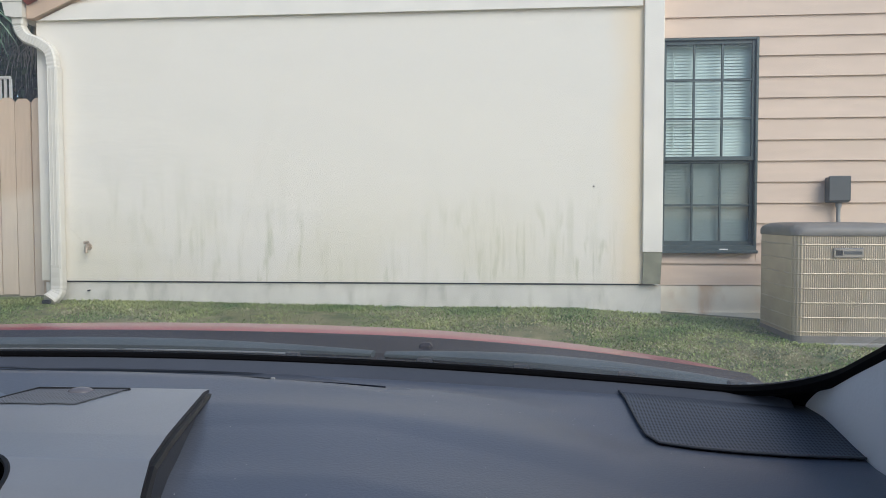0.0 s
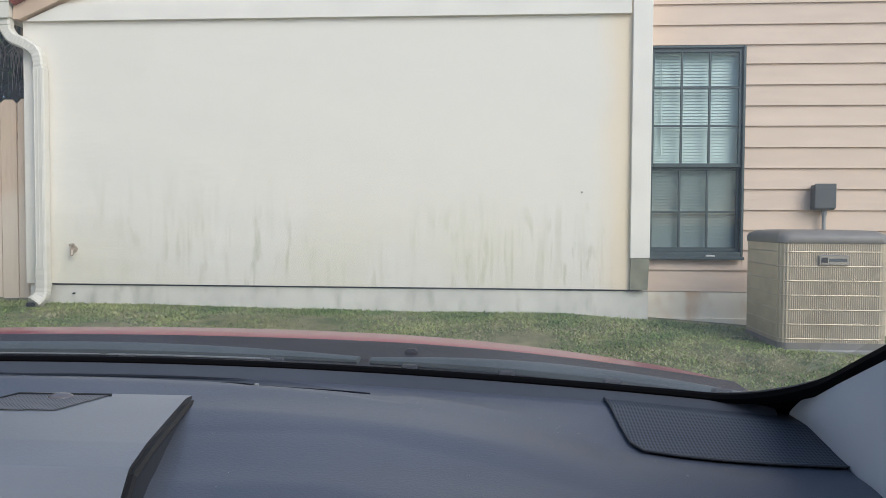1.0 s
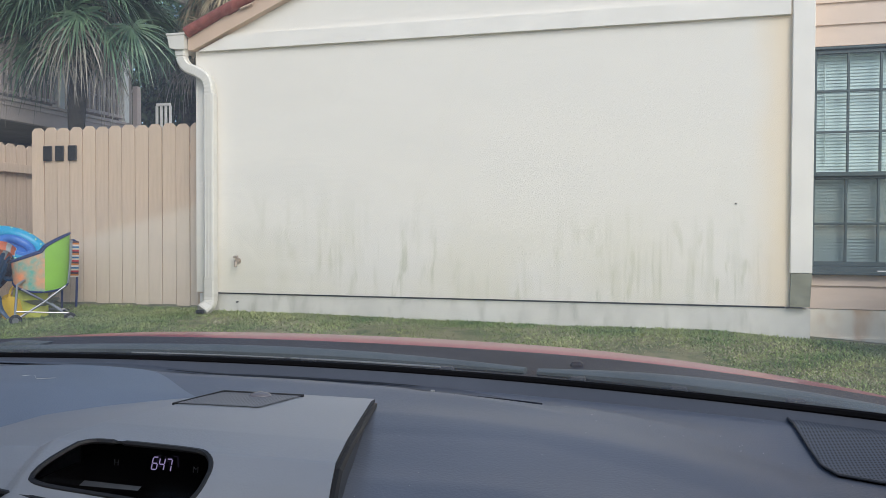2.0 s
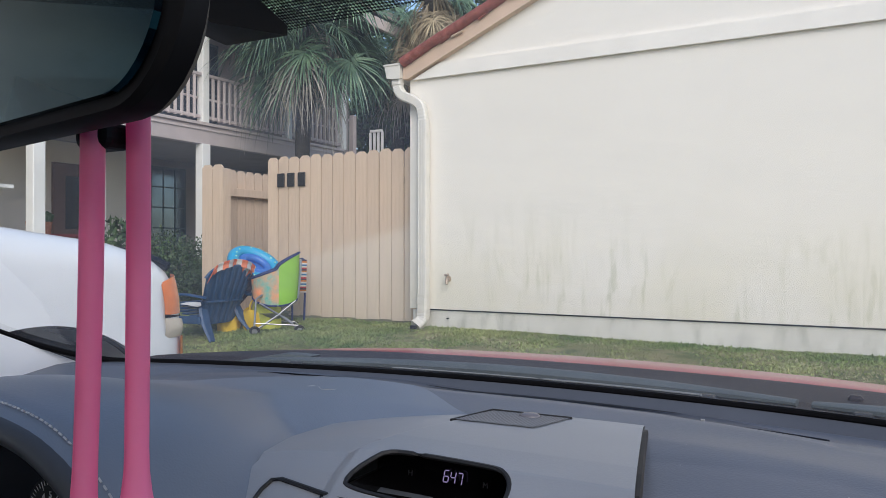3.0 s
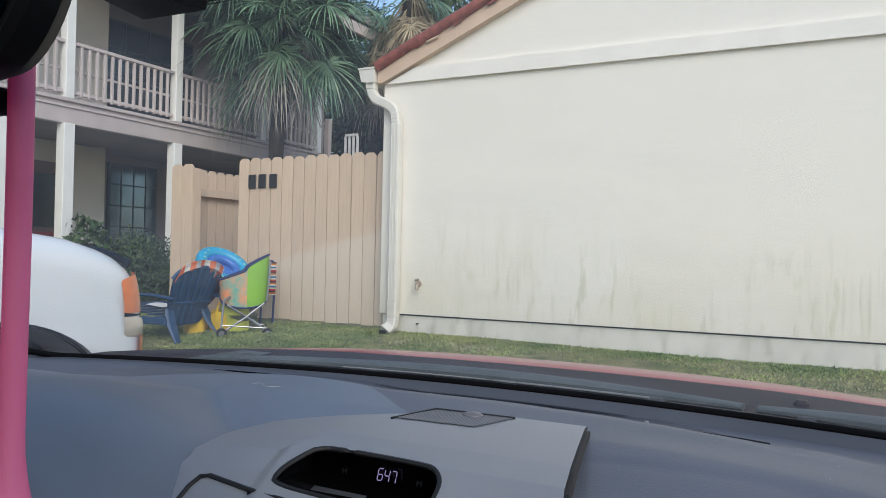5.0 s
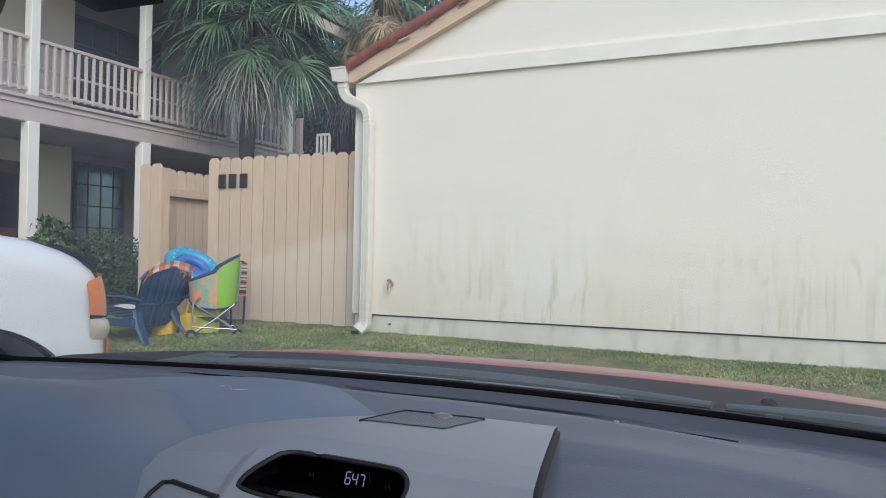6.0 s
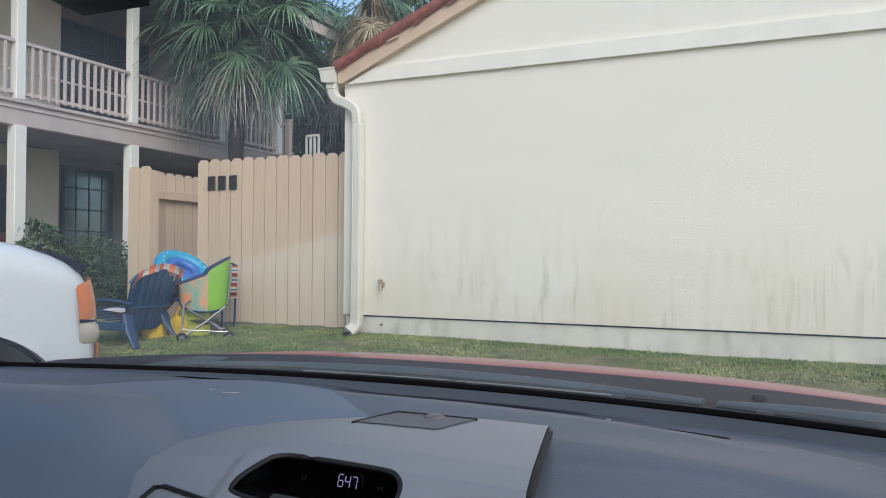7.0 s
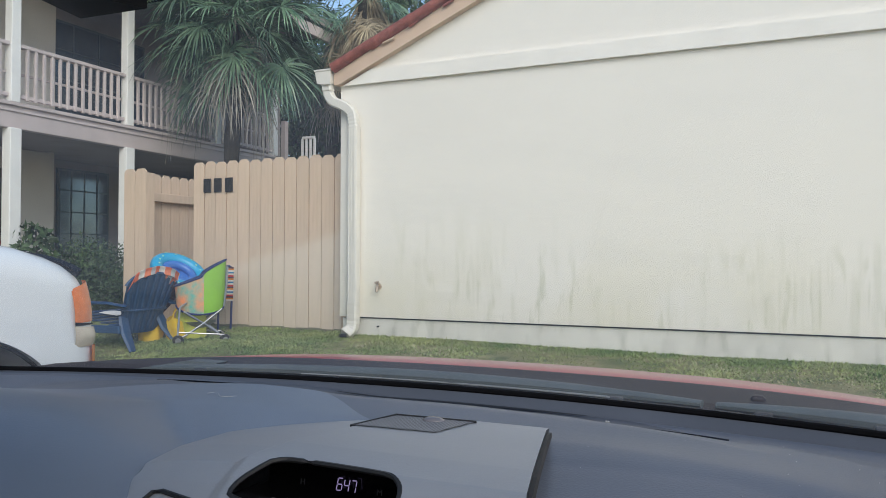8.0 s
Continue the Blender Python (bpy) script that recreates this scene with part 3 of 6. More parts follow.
lines = [0.174, 0.353, 0.52, 0.685, 0.852, 1.024, 1.195, 1.366, 1.541, 1.707, 1.877, 2.047, 2.203, 2.367]
while lines[-1] < 4.5:
    lines.append(lines[-1] + 0.17)
for z0, z1 in zip(lines, lines[1:]):
    spans = [(1.345, 8.0)]
    if z1 > 0.44 and z0 < 2.19:
        spans = [(2.166, 8.0)]
    for x0, x1 in spans:
        if z0 < 0.44 and z1 > 0.44:
            part("siding_board", lap(x0, x1, z0, z1), M_siding, sw)
            part("siding_board", lap(1.345, 2.166, z0, 0.44), M_siding, sw)
        elif z0 < 2.19 < z1:
            part("siding_board", lap(x0, x1, z0, z1), M_siding, sw)
            part("siding_board", lap(1.345, 2.166, 2.197, z1), M_siding, sw)
        else:
            part("siding_board", lap(x0, x1, z0, z1), M_siding, sw)

win = thing("window_1", "dark grey gridded sash window", "window", kind="structure")
for n2, a, c in (("frame_jamb", (1.362, 0.447), (1.405, 2.19)), ("frame_jamb", (2.137, 0.447), (2.16, 2.19)), ("frame_head", (1.405, 2.168), (2.137, 2.19)), ("frame_sill", (1.405, 0.447), (2.137, 0.50))):
    part(n2, box((a[0], SY - 0.035, a[1]), (c[0], SY + 0.10, c[1]), 0.005), M_winframe, win)
part("sill_lip", box((1.36, SY - 0.06, 0.435), (2.165, SY - 0.02, 0.462), 0.005), M_winframe, win)
for n2, z0, z1, y0, bars in (("upper_sash", 1.195, 2.168, 0.0, (1.852, 1.538)), ("lower_sash", 0.50, 1.205, 0.028, (0.831,))):
    y0 += SY - 0.012
    s = part(n2, box((1.405, y0, z0), (1.43, y0 + 0.03, z1), 0.003), M_winframe, win)
    part("stile", box((2.112, y0, z0), (2.137, y0 + 0.03, z1), 0.003), M_winframe, s)
    part("rail", box((1.43, y0, z1 - 0.03), (2.112, y0 + 0.03, z1), 0.003), M_winframe, s)
    part("rail", box((1.43, y0, z0), (2.112, y0 + 0.03, z0 + 0.035), 0.003), M_winframe, s)
    for q in (1.653, 1.879):
        part("muntin", box((q - 0.009, y0 + 0.004, z0 + 0.035), (q + 0.009, y0 + 0.026, z1 - 0.03), 0.003), M_winframe, s)
    for q in bars:
        part("muntin", box((1.43, y0 + 0.006, q - 0.009), (2.112, y0 + 0.024, q + 0.009), 0.003), M_winframe, s)
    xs = (1.43, 1.653, 1.879, 2.112)
    zs = sorted((z0 + 0.035, *bars, z1 - 0.03))
    for xa, xb in zip(xs, xs[1:]):
        for za, zb in zip(zs, zs[1:]):
            p = part("pane", box((xa, y0 + 0.013, za), (xb, y0 + 0.016, zb)), M_pane, s)
            p.visible_shadow = False
part("insect_screen", box((1.43, SY + 0.048, 0.53), (2.112, SY + 0.050, 1.19)), M_screen, win, "fine grey insect screen")
blind = thing("window_blind", "pale closed horizontal blind behind the window", "blind")
slat = None
for i in range(67):
    z = 0.50 + 0.0248 * i
    if slat is None:
        slat = part("slat", box((1.41, -0.0012, -0.0142), (2.132, 0.0012, 0.0142), 0.0008, pose(0, 0, 0, -24)), M_blind, blind)
        slat.location = (0, SY + 0.075, z)
    else:
        s2 = new("slat", slat.data)
        s2.parent, s2.location = blind, (0, SY + 0.075, z)
part("head_rail", box((1.40, SY + 0.06, 2.13), (2.135, SY + 0.10, 2.168), 0.004), M_blind, blind)
part("wand", tube([(1.50, SY + 0.055, 2.09), (1.505, SY + 0.055, 1.3)], 0.004, 6), M_blind, blind)
# Added room wall, coloured near black to stand for the unlit room.
tagged(part("room_wall", box((1.3, SY + 0.5, 0.2), (2.3, SY + 0.52, 2.4)), M_dark), "dim room wall behind the blind", "wall", kind="structure")
o = part("paper_scrap", box((1.86, SY - 0.055, 0.463), (1.93, SY - 0.03, 0.472), 0.002), M_white)
tagged(o, "white scrap lying on the window sill", "paper")

# ---------------------------------------------------------------- condenser, switch box
ac = thing("air_conditioner", "beige-grey metal air-conditioning condenser on the lawn", "air conditioner")
AX, AY, AW, AZ0, AZ1 = 2.405, 6.14, 0.36, -0.075, 0.655


def rounded_loop(w2, r, ribs, depth):
    pts = []
    side = w2 - r
    for q in range(4):
        ang = math.pi / 2 * q
        ca, sa = math.cos(ang), math.sin(ang)
        row = []
        for i in range(ribs):
            row.append((w2 - (depth if i % 2 else 0), -side + 2 * side * i / ribs))
        for i in range(10):
            t = math.pi / 2 * i / 10
            rr = r - (depth if i % 2 else 0)
            row.append((side + rr * math.cos(t), side + rr * math.sin(t)))
        pts += [(x * ca - y * sa, x * sa + y * ca) for x, y in row]
    return pts


def loop_body(loop, zs, cx, cy):
    bm = bmesh.new()
    rings = []
    for z, k in zs:
        rings.append([bm.verts.new((cx + a * k, cy + c * k, z)) for a, c in loop])
    m = len(loop)
    for r0, r1 in zip(rings, rings[1:]):
        for i in range(m):
            bm.faces.new((r0[i], r0[(i + 1) % m], r1[(i + 1) % m], r1[i]))
    bm.faces.new(rings[-1]), bm.faces.new(rings[0][::-1])
    return bm


part("louvre_body", loop_body(rounded_loop(AW, 0.07, 84, 0.0035), [(AZ0, 1), (AZ1 - 0.04, 1)], AX, AY), M_acfin, ac, "finely ribbed metal louvre panels")
smooth_loop = rounded_loop(AW, 0.075, 2, 0)
for i in range(7):
    z = AZ0 + 0.035 + 0.098 * i
    part("ridge", loop_body(smooth_loop, [(z - 0.005, 1.000), (z - 0.002, 1.004), (z + 0.002, 1.004), (z + 0.005, 1.000)], AX, AY), M_acfin, ac)
part("lid", loop_body(smooth_loop, [(AZ1 - 0.05, 1.012), (AZ1 - 0.045, 1.022), (AZ1 - 0.012, 1.022), (AZ1 + 0.01, 0.99), (AZ1 + 0.035, 0.86), (AZ1 + 0.04, 0.6)], AX, AY), M_aclid, ac, "dark grey pressed lid", smooth=True)
part("base_pan", loop_body(smooth_loop, [(AZ0 - 0.035, 1.01), (AZ0 + 0.01, 1.012)], AX, AY), M_aclid, ac)
bd = part("badge", box((2.295, AY - AW - 0.014, 0.462), (2.488, AY - AW - 0.002, 0.527), 0.003), M_chrome, ac, "small pale badge with a dark mark")
part("badge_mark", box((2.31, AY - AW - 0.017, 0.477), (2.35, AY - AW - 0.012, 0.512)), M_black, bd)
part("badge_bar", box((2.36, AY - AW - 0.0165, 0.484), (2.475, AY - AW - 0.012, 0.505)), M_boxgrey, bd)
o = part("sticker", box((2.12, AY - AW + 0.06, AZ1 + 0.021), (2.21, AY - AW + 0.10, AZ1 + 0.025), 0.001, None), M_white, ac)
o = part("condenser_pad", box((AX - 0.375, AY - 0.375, -0.30), (AX + 0.375, AY + 0.375, AZ0 - 0.034), 0.01), M_concrete)
tagged(o, "grey concrete pad under the condenser", "pad")
sb = thing("switch_box", "dark grey electrical disconnect box on the siding", "switch box")
part("case", box((2.695, SY - 0.10, 0.848), (2.855, SY - 0.012, 1.05), 0.006), M_boxgrey, sb)
part("cover", box((2.69, SY - 0.112, 0.86), (2.86, SY - 0.10, 1.06), 0.005), M_boxgrey, sb)
part("conduit", tube([(2.79, SY - 0.05, 0.85), (2.79, SY - 0.05, 0.72), (2.80, SY - 0.06, 0.5), (2.80, SY - 0.08, 0.1)], 0.016, 10), M_conduit, sb, smooth=True)
part("coupling", tube([(2.79, SY - 0.05, 0.85), (2.79, SY - 0.05, 0.81)], 0.024, 10), M_conduit, sb)

# ---------------------------------------------------------------- fence and gate
FY = 6.86


def picket(w, h, clip=0.035, t=0.018):
    return prism([(-w / 2, 0), (w / 2, 0), (w / 2, h - clip), (w / 2 - clip, h), (-w / 2 + clip, h), (-w / 2, h - clip)], lambda a, c, d: (a, d, c), t)


gate = thing("fence_panel", "tan painted dog-ear fence panel with dark figures", "fence", kind="structure")
pitch = (5.80 - 3.862) / 13
for i in range(13):
    x = -5.80 + pitch * (i + 0.5)
    if i == 0:
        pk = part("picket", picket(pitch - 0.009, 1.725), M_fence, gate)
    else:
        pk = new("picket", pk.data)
        pk.parent = gate
    pk.location = (x, FY + random.uniform(-0.003, 0.003), 0.055 + 0.012 * math.sin(i * 2.1) * 0.5)
    pk.rotation_euler = (0, radians(random.uniform(-0.12, 0.12)), 0)
for z in (0.25, 1.0, 1.5):
    part("rail", box((-5.80, FY + 0.02, z), (-3.86, FY + 0.06, z + 0.09), 0.004), M_fence2, gate)
part("kick_board", box((-5.80, FY + 0.01, -0.15), (-3.86, FY + 0.045, 0.075), 0.004), M_greyblock, gate, "weathered grey kick board")
part("end_post", box((-3.93, FY + 0.0, -0.15), (-3.855, FY + 0.1, 1.25), 0.004), M_fence2, gate)
for x in (-5.60, -5.46, -5.31):
    f = part("figure", box((x - 0.052, FY - 0.022, 1.45), (x + 0.052, FY - 0.006, 1.60), 0.006), M_black, gate, "black house figure")

sf = thing("side_fence", "tan dog-ear fence running back beside the entry", "fence", kind="structure")
part("end_post", box((-6.56, 6.662, -0.15), (-6.275, 6.78, 1.68), 0.006), M_fence2, sf)
for i in range(2):
    p = part("picket", picket(0.158, 1.85), M_fence2, sf)
    p.location = (-6.505 + 0.163 * i, 6.64, -0.13)
for i in range(18):
    y = 6.86 + 0.146 * i
    p2 = part("picket", picket(0.136, 1.72), M_fence2, sf) if i == 0 else new("picket", p2.data)
    p2.parent = sf
    p2.matrix_basis = pose(-6.62, y, 0.0, 0, 0, 90)
for z in (0.3, 1.40):
    part("rail", box((-6.60, 6.93, z), (-6.555, 9.5, z + 0.10), 0.004), M_fence2, sf)
bf = thing("back_fence", "tan fence across the back of the entry court", "fence", kind="structure")
for i in range(20):
    p3 = part("picket", picket(0.136, 1.72), M_fence2, bf) if i == 0 else new("picket", p3.data)
    p3.parent = bf
    p3.location = (-6.62 + 0.146 * i, 9.5, 0)


# ---------------------------------------------------------------- the red car that carries the view
CX = -0.425
HALF = 0.893
car = thing("red_car", "parked red car seen from its front passenger seat", "car")


def screen_y(x):
    return 1.605 - 0.235 * (x - CX) ** 2


def screen_z(x, y):
    return 0.535 + (screen_y(x) - y) * 0.46


def side_drop(x):
    return 0.085 * max(0.0, abs(x - CX) - 0.35) ** 2


def hood_z(x, y):
    u = x - CX
    z = curve_at([(1.66, 0.520), (1.74, 0.541), (1.80, 0.549), (1.9, 0.542), (2.0, 0.525), (2.2, 0.483), (2.5, 0.39), (2.7, 0.27), (2.82, 0.10)], y + 0.17 * u * u)
    return z - side_drop(x) - 0.02 * u * u - 0.8 * max(0, abs(u) - 0.85) ** 2


hood = part("bonnet", sheet(lambda u, v: (lambda x: (x, (1.755 - 0.17 * (x - CX) ** 2) + v * (1.05 - 0.1 * (x - CX) ** 2), hood_z(x, (1.755 - 0.17 * (x - CX) ** 2) + v * (1.05 - 0.1 * (x - CX) ** 2))))(CX - 0.93 + 1.86 * u), 48, 44, 0.02), M_red, car, "glossy red bonnet", smooth=True)
for s in (-1, 1):
    part("fender", sheet(lambda u, v: (CX + s * (0.925 + 0.03 * math.sin(u * 1.5)), 1.45 + 1.05 * v, hood_z(CX + s * 0.925, 1.45 + 1.05 * v) - 0.004 - 0.40 * u), 8, 30, 0.02), M_red, car, smooth=True)
part("nose", box((CX - 0.80, 2.62, -0.25), (CX + 0.80, 2.75, 0.10), 0.05, seg=3), M_red, car)
part("cowl", sheet(lambda u, v: (lambda x: (x, screen_y(x) - 0.02 + v * 0.215, 0.522 + (0.027 - side_drop(x)) * v + (0.0 if v < 0.96 else -0.02)))(CX - 0.89 + 1.78 * u), 50, 10, 0.03), M_cowl, car, "ribbed black cowl panel", smooth=True)
part("washer_jet", box((0.0, 1.675, 0.534), (0.020, 1.695, 0.546), 0.004), M_cowl, car)


def wiper(x0, x1, peak, label):
    """A wiper lying on the cowl: a broad tapered arm cover, a blade and clips."""
    bm = bmesh.new()
    pts, rs = [], []
    for i in range(31):
        f = i / 30
        x = x0 + (x1 - x0) * f
        k = 0.35 + 0.65 * math.sin(min(1.0, f / peak if f < peak else (1 - f) / (1 - peak)) * math.pi / 2)
        pts.append((x, screen_y(x) + 0.045, 0.537 + 0.006 * k - 0.5 * side_drop(x)))
        rs.append(0.0095 * k + 0.002)
    add_tube(bm, pts, rs, 10, 1.9, (0, 0, 1))
    arm = part("wiper", bm, M_wiper, car, label, smooth=True)
    for f in (0.12, 0.38, 0.64, 0.88):
        x = x0 + (x1 - x0) * f
        part("clip", box((x - 0.012, screen_y(x) + 0.006, 0.534), (x + 0.010, screen_y(x) + 0.02, 0.543), 0.002), M_podside, arm)


wiper(-1.02, -0.06, 0.55, "long grey-black wiper")
wiper(-0.04, 0.47, 0.5, "short grey-black wiper")
bm = prism([(-1.10, 0.0), (-0.93, 0.0), (-0.90, 0.045), (-0.96, 0.05), (-1.02, 0.028)], lambda a, c, d: (a, screen_y(a) + 0.05 + d, 0.526 + c * 0.5), 0.03)
part("wiper_pivot", bm, M_wiper, car)

ws = part("windscreen", sheet(lambda u, v: (lambda x: (x, screen_y(x) - v * 1.22, screen_z(x, screen_y(x) - v * 1.22) - 0.05 * v * v + 0.05 * step(0.3, 0.6, v)))(CX - 0.92 + 1.84 * u), 24, 16), M_glass, car, "slightly dusty clear windscreen veiled by glare", smooth=True)
ws.visible_shadow = False


def on_screen(x, v):
    y = screen_y(x) - v * 1.22
    return Vector((x, y, screen_z(x, y) - 0.05 * v * v + 0.05 * step(0.3, 0.6, v)))


def seal_path(n=14):
    """Along the foot of the glass and, round soft corners, up both sides."""
    pts = []
    for s in (-1, 1):
        side = [on_screen(CX + s * HALF, 0.9 - 0.8 * i / 20) for i in range(21)]
        bend = [on_screen(CX + s * (HALF - 0.085 * (1 - math.cos(t))), 0.10 * (1 - math.sin(t))) for t in [math.pi / 2 * i / n for i in range(1, n + 1)]]
        leg = [p + Vector((0, -0.018, 0.003)) for p in side + bend]
        pts += leg if s < 0 else leg[::-1]
        if s < 0:
            pts += [on_screen(CX - HALF + 0.085 + (2 * HALF - 0.17) * i / 40, 0.0) + Vector((0, -0.018, 0.003)) for i in range(1, 40)]
    return pts


path = seal_path()
part("glass_seal", tube(path, [0.0056 + 0.0025 * step(len(path) - 36, len(path) - 26, i) for i in range(len(path))], 8, 1.15, (0, 0, 1)), M_rubber, car, "black windscreen border", smooth=True)
for s in (1,):
    corner = on_screen(CX + s * (HALF + 0.004), -0.015) + Vector((0, -0.018, -0.014))
    def corner_pt(u, v, s=s, corner=corner):
        a = math.pi / 2 * u
        p = on_screen(CX + s * (HALF - 0.085 * (1 - math.cos(a))), 0.10 * (1 - math.sin(a))) + Vector((0, -0.018, 0.003))
        return p.lerp(corner, v)
    part("corner_border", sheet(corner_pt, 14, 3), M_rubber, car, smooth=True)
part("seal_bright", tube([on_screen(-0.70 + 0.52 * i / 30, 0.0) + Vector((0, -0.010, 0.0105)) for i in range(31)], 0.0014, 5), M_conduit, car)
for s in (-1, 1):

    def trim(u, v, s=s):
        p = on_screen(CX + s * (HALF - 0.006), v * 0.75) + Vector((0, -0.022, 0.0))
        k = 1.43 - p.y
        low = Vector((CX + s * (HALF + 0.010 - 0.02 * k), p.y + 0.02, 0.520 - 0.13 * k))
        q = p.lerp(low, u)
        return q + Vector((-s * 0.004 * math.sin(u * math.pi), 0, 0))
    part("pillar_trim", sheet(trim, 10, 16), M_pillar, car, "light grey pillar trim", smooth=True)

    def pillar_out(u, v, s=s):
        p = on_screen(CX + s * (HALF + 0.006), v)
        return p + Vector((s * 0.07 * u, -0.06 * u, -0.012 - 0.12 * u))
    part("pillar", sheet(pillar_out, 4, 12, 0.01), M_red, car)

# frit dots round the mirror foot and along the top
part("frit", sheet(lambda u, v: on_screen(CX - 0.20 + 0.50 * u, 0.602 + 0.05 * step(0.62, 0.25, u) + 0.37 * v) + Vector((0, 0, -0.004)), 10, 10), M_frit, car, "black dot print on the glass")


# dashboard
def mound(x, y):
    arch = max(0.34, 0.600 - 0.85 * (x + 0.80) ** 2 - 2.2 * max(0.0, x + 0.68) ** 2)
    return arch + (0.535 - 0.05 * step(-0.75, -0.58, x) - arch) * step(0.98, 1.36, y)


def dash_z(x, y):
    u, d = x - CX, screen_y(x) - y
    side = curve_at([(0.0, 0.525), (0.06, 0.524), (0.12, 0.513), (0.17, 0.503), (0.24, 0.499), (0.30, 0.496), (0.45, 0.478), (0.58, 0.445), (0.70, 0.38), (0.82, 0.22)], d)
    mid = curve_at([(0.0, 0.521), (0.05, 0.521), (0.09, 0.526), (0.135, 0.541), (0.17, 0.543), (0.26, 0.534), (0.36, 0.512), (0.45, 0.490), (0.58, 0.445), (0.70, 0.38), (0.82, 0.22)], d)
    k = max(0.0, 1 - (u / 0.68) ** 4)
    z = side + (mid - side) * k
    crease = 1.285 - 0.20 * max(0.0, x - 0.05) ** 1.2
    z += 0.007 * (step(crease + 0.10, crease, y) - step(crease + 0.008, crease - 0.10, y)) * step(-0.3, -0.1, x)
    low = 1.275 - 0.30 * max(0.0, x + 0.01)
    z += 0.15 * min(0.11, max(0.0, low - y)) * step(-0.30, -0.15, x)
    e = y - (1.458 - 0.42 * (x + 0.40) ** 2)
    slot = step(0.0, 0.010, e) * (1 - step(0.05, 0.085, e)) * step(-0.86, -0.80, x) * (1 - step(0.0, 0.04, x))
    return z - 0.004 * slot + 0.010 * step(-0.5, -0.7, x) * step(1.0, 1.3, y)


def rear_edge(x):
    return 0.78 + 0.30 * step(-0.37, -0.47, x)


dash = part("dashboard", sheet(lambda u, v: (lambda x: (x, rear_edge(x) + v * (screen_y(x) - 0.004 - rear_edge(x)), dash_z(x, rear_edge(x) + v * (screen_y(x) - 0.004 - rear_edge(x)))))(CX - 0.895 + 1.79 * u), 150, 110, 0.02), M_dash, car, "soft slate-grey dashboard", smooth=True)
LENS = [(-0.885, 1.440), (-0.80, 1.462), (-0.69, 1.480), (-0.455, 1.520), (-0.30, 1.522), (-0.197, 1.512), (-0.094, 1.472), (-0.013, 1.440)]


def lens_pt(u, v):
    x = -0.885 + 0.872 * u
    lo_y, hi_y = curve_at(LENS, x), screen_y(x) - 0.022
    y = lo_y + (max(hi_y, lo_y + 0.001) - lo_y) * v * min(1.0, 6 * u, 5 * (1 - u))
    return (x, y, dash_z(x, y) + 0.0025 - 0.002 * step(0.0, 0.2, v))


# Dark sheet laid over the trough gives it its recessed shade.
part("defroster_panel", sheet(lens_pt, 60, 10), M_defrost, dash, "dark defroster strip along the glass", smooth=True)
part("defroster_slot", tube([(x, curve_at(LENS, x) + 0.03, dash_z(x, curve_at(LENS, x) + 0.03) + 0.003) for x in [-0.60 + 0.40 * i / 30 for i in range(31)]], [0.001 + 0.005 * math.sin(math.pi * i / 30) ** 0.5 for i in range(31)], 6, 0.16, (0, 1, 0)), M_seam, dash)
part("defroster_tab", box((-0.155, 1.434, 0.538), (-0.149, 1.437, 0.5425), 0.001), M_conduit, dash)

part("glass_foot", sheet(lambda u, v: (lambda x: (x, screen_y(x) - 0.022 - 0.018 * v, 0.537 + (dash_z(x, screen_y(x) - 0.040) - 0.001 - 0.537) * v))(CX - 0.875 + 1.75 * u), 60, 3), M_defrost, dash, smooth=True)

# speaker grille in the passenger corner
outline = [(0.268, 1.488), (0.272, 1.43), (0.276, 1.371), (0.280, 1.335), (0.290, 1.314), (0.321, 1.297), (0.357, 1.285), (0.407, 1.274), (0.469, 1.262), (0.474, 1.35), (0.474, 1.405)]


def rounded(poly, n=2):
    """Cuts the corners of a closed outline."""
    for _ in range(n):
        poly = [q for p0, p1 in zip(poly, poly[1:] + poly[:1]) for q in ((0.75 * p0[0] + 0.25 * p1[0], 0.75 * p0[1] + 0.25 * p1[1]), (0.25 * p0[0] + 0.75 * p1[0], 0.25 * p0[1] + 0.75 * p1[1]))]
    return poly


def inside(px, py, poly):
    hit = False
    for (x0, y0), (x1, y1) in zip(poly, poly[1:] + poly[:1]):
        if (y0 > py) != (y1 > py) and px < x0 + (py - y0) / (y1 - y0) * (x1 - x0):
            hit = not hit
    return hit


gr = part("speaker_grille", sheet(lambda u, v: (lambda x, y: (x, y, dash_z(x, y) + 0.003))(0.26 + 0.22 * u, 1.26 + 0.24 * v), 88, 96, 0.0, lambda c: inside(c.x, c.y, outline)), M_speaker, dash, "fine perforated speaker grille")
part("grille_rim", tube([(x, y, dash_z(x, y) + 0.0035) for x, y in outline[:9]], 0.0014, 6), M_podside, gr)


# centre console pod with the clock
POD_L = [(0.80, -0.575), (1.05, -0.562), (1.09, -0.556), (1.13, -0.566), (1.17, -0.574), (1.25, -0.578), (1.30, -0.558), (1.335, -0.528), (1.36, -0.495), (1.372, -0.45)]
POD_R = [(0.80, -0.075), (1.06, -0.136), (1.146, -0.156), (1.24, -0.178), (1.345, -0.202), (1.372, -0.207)]


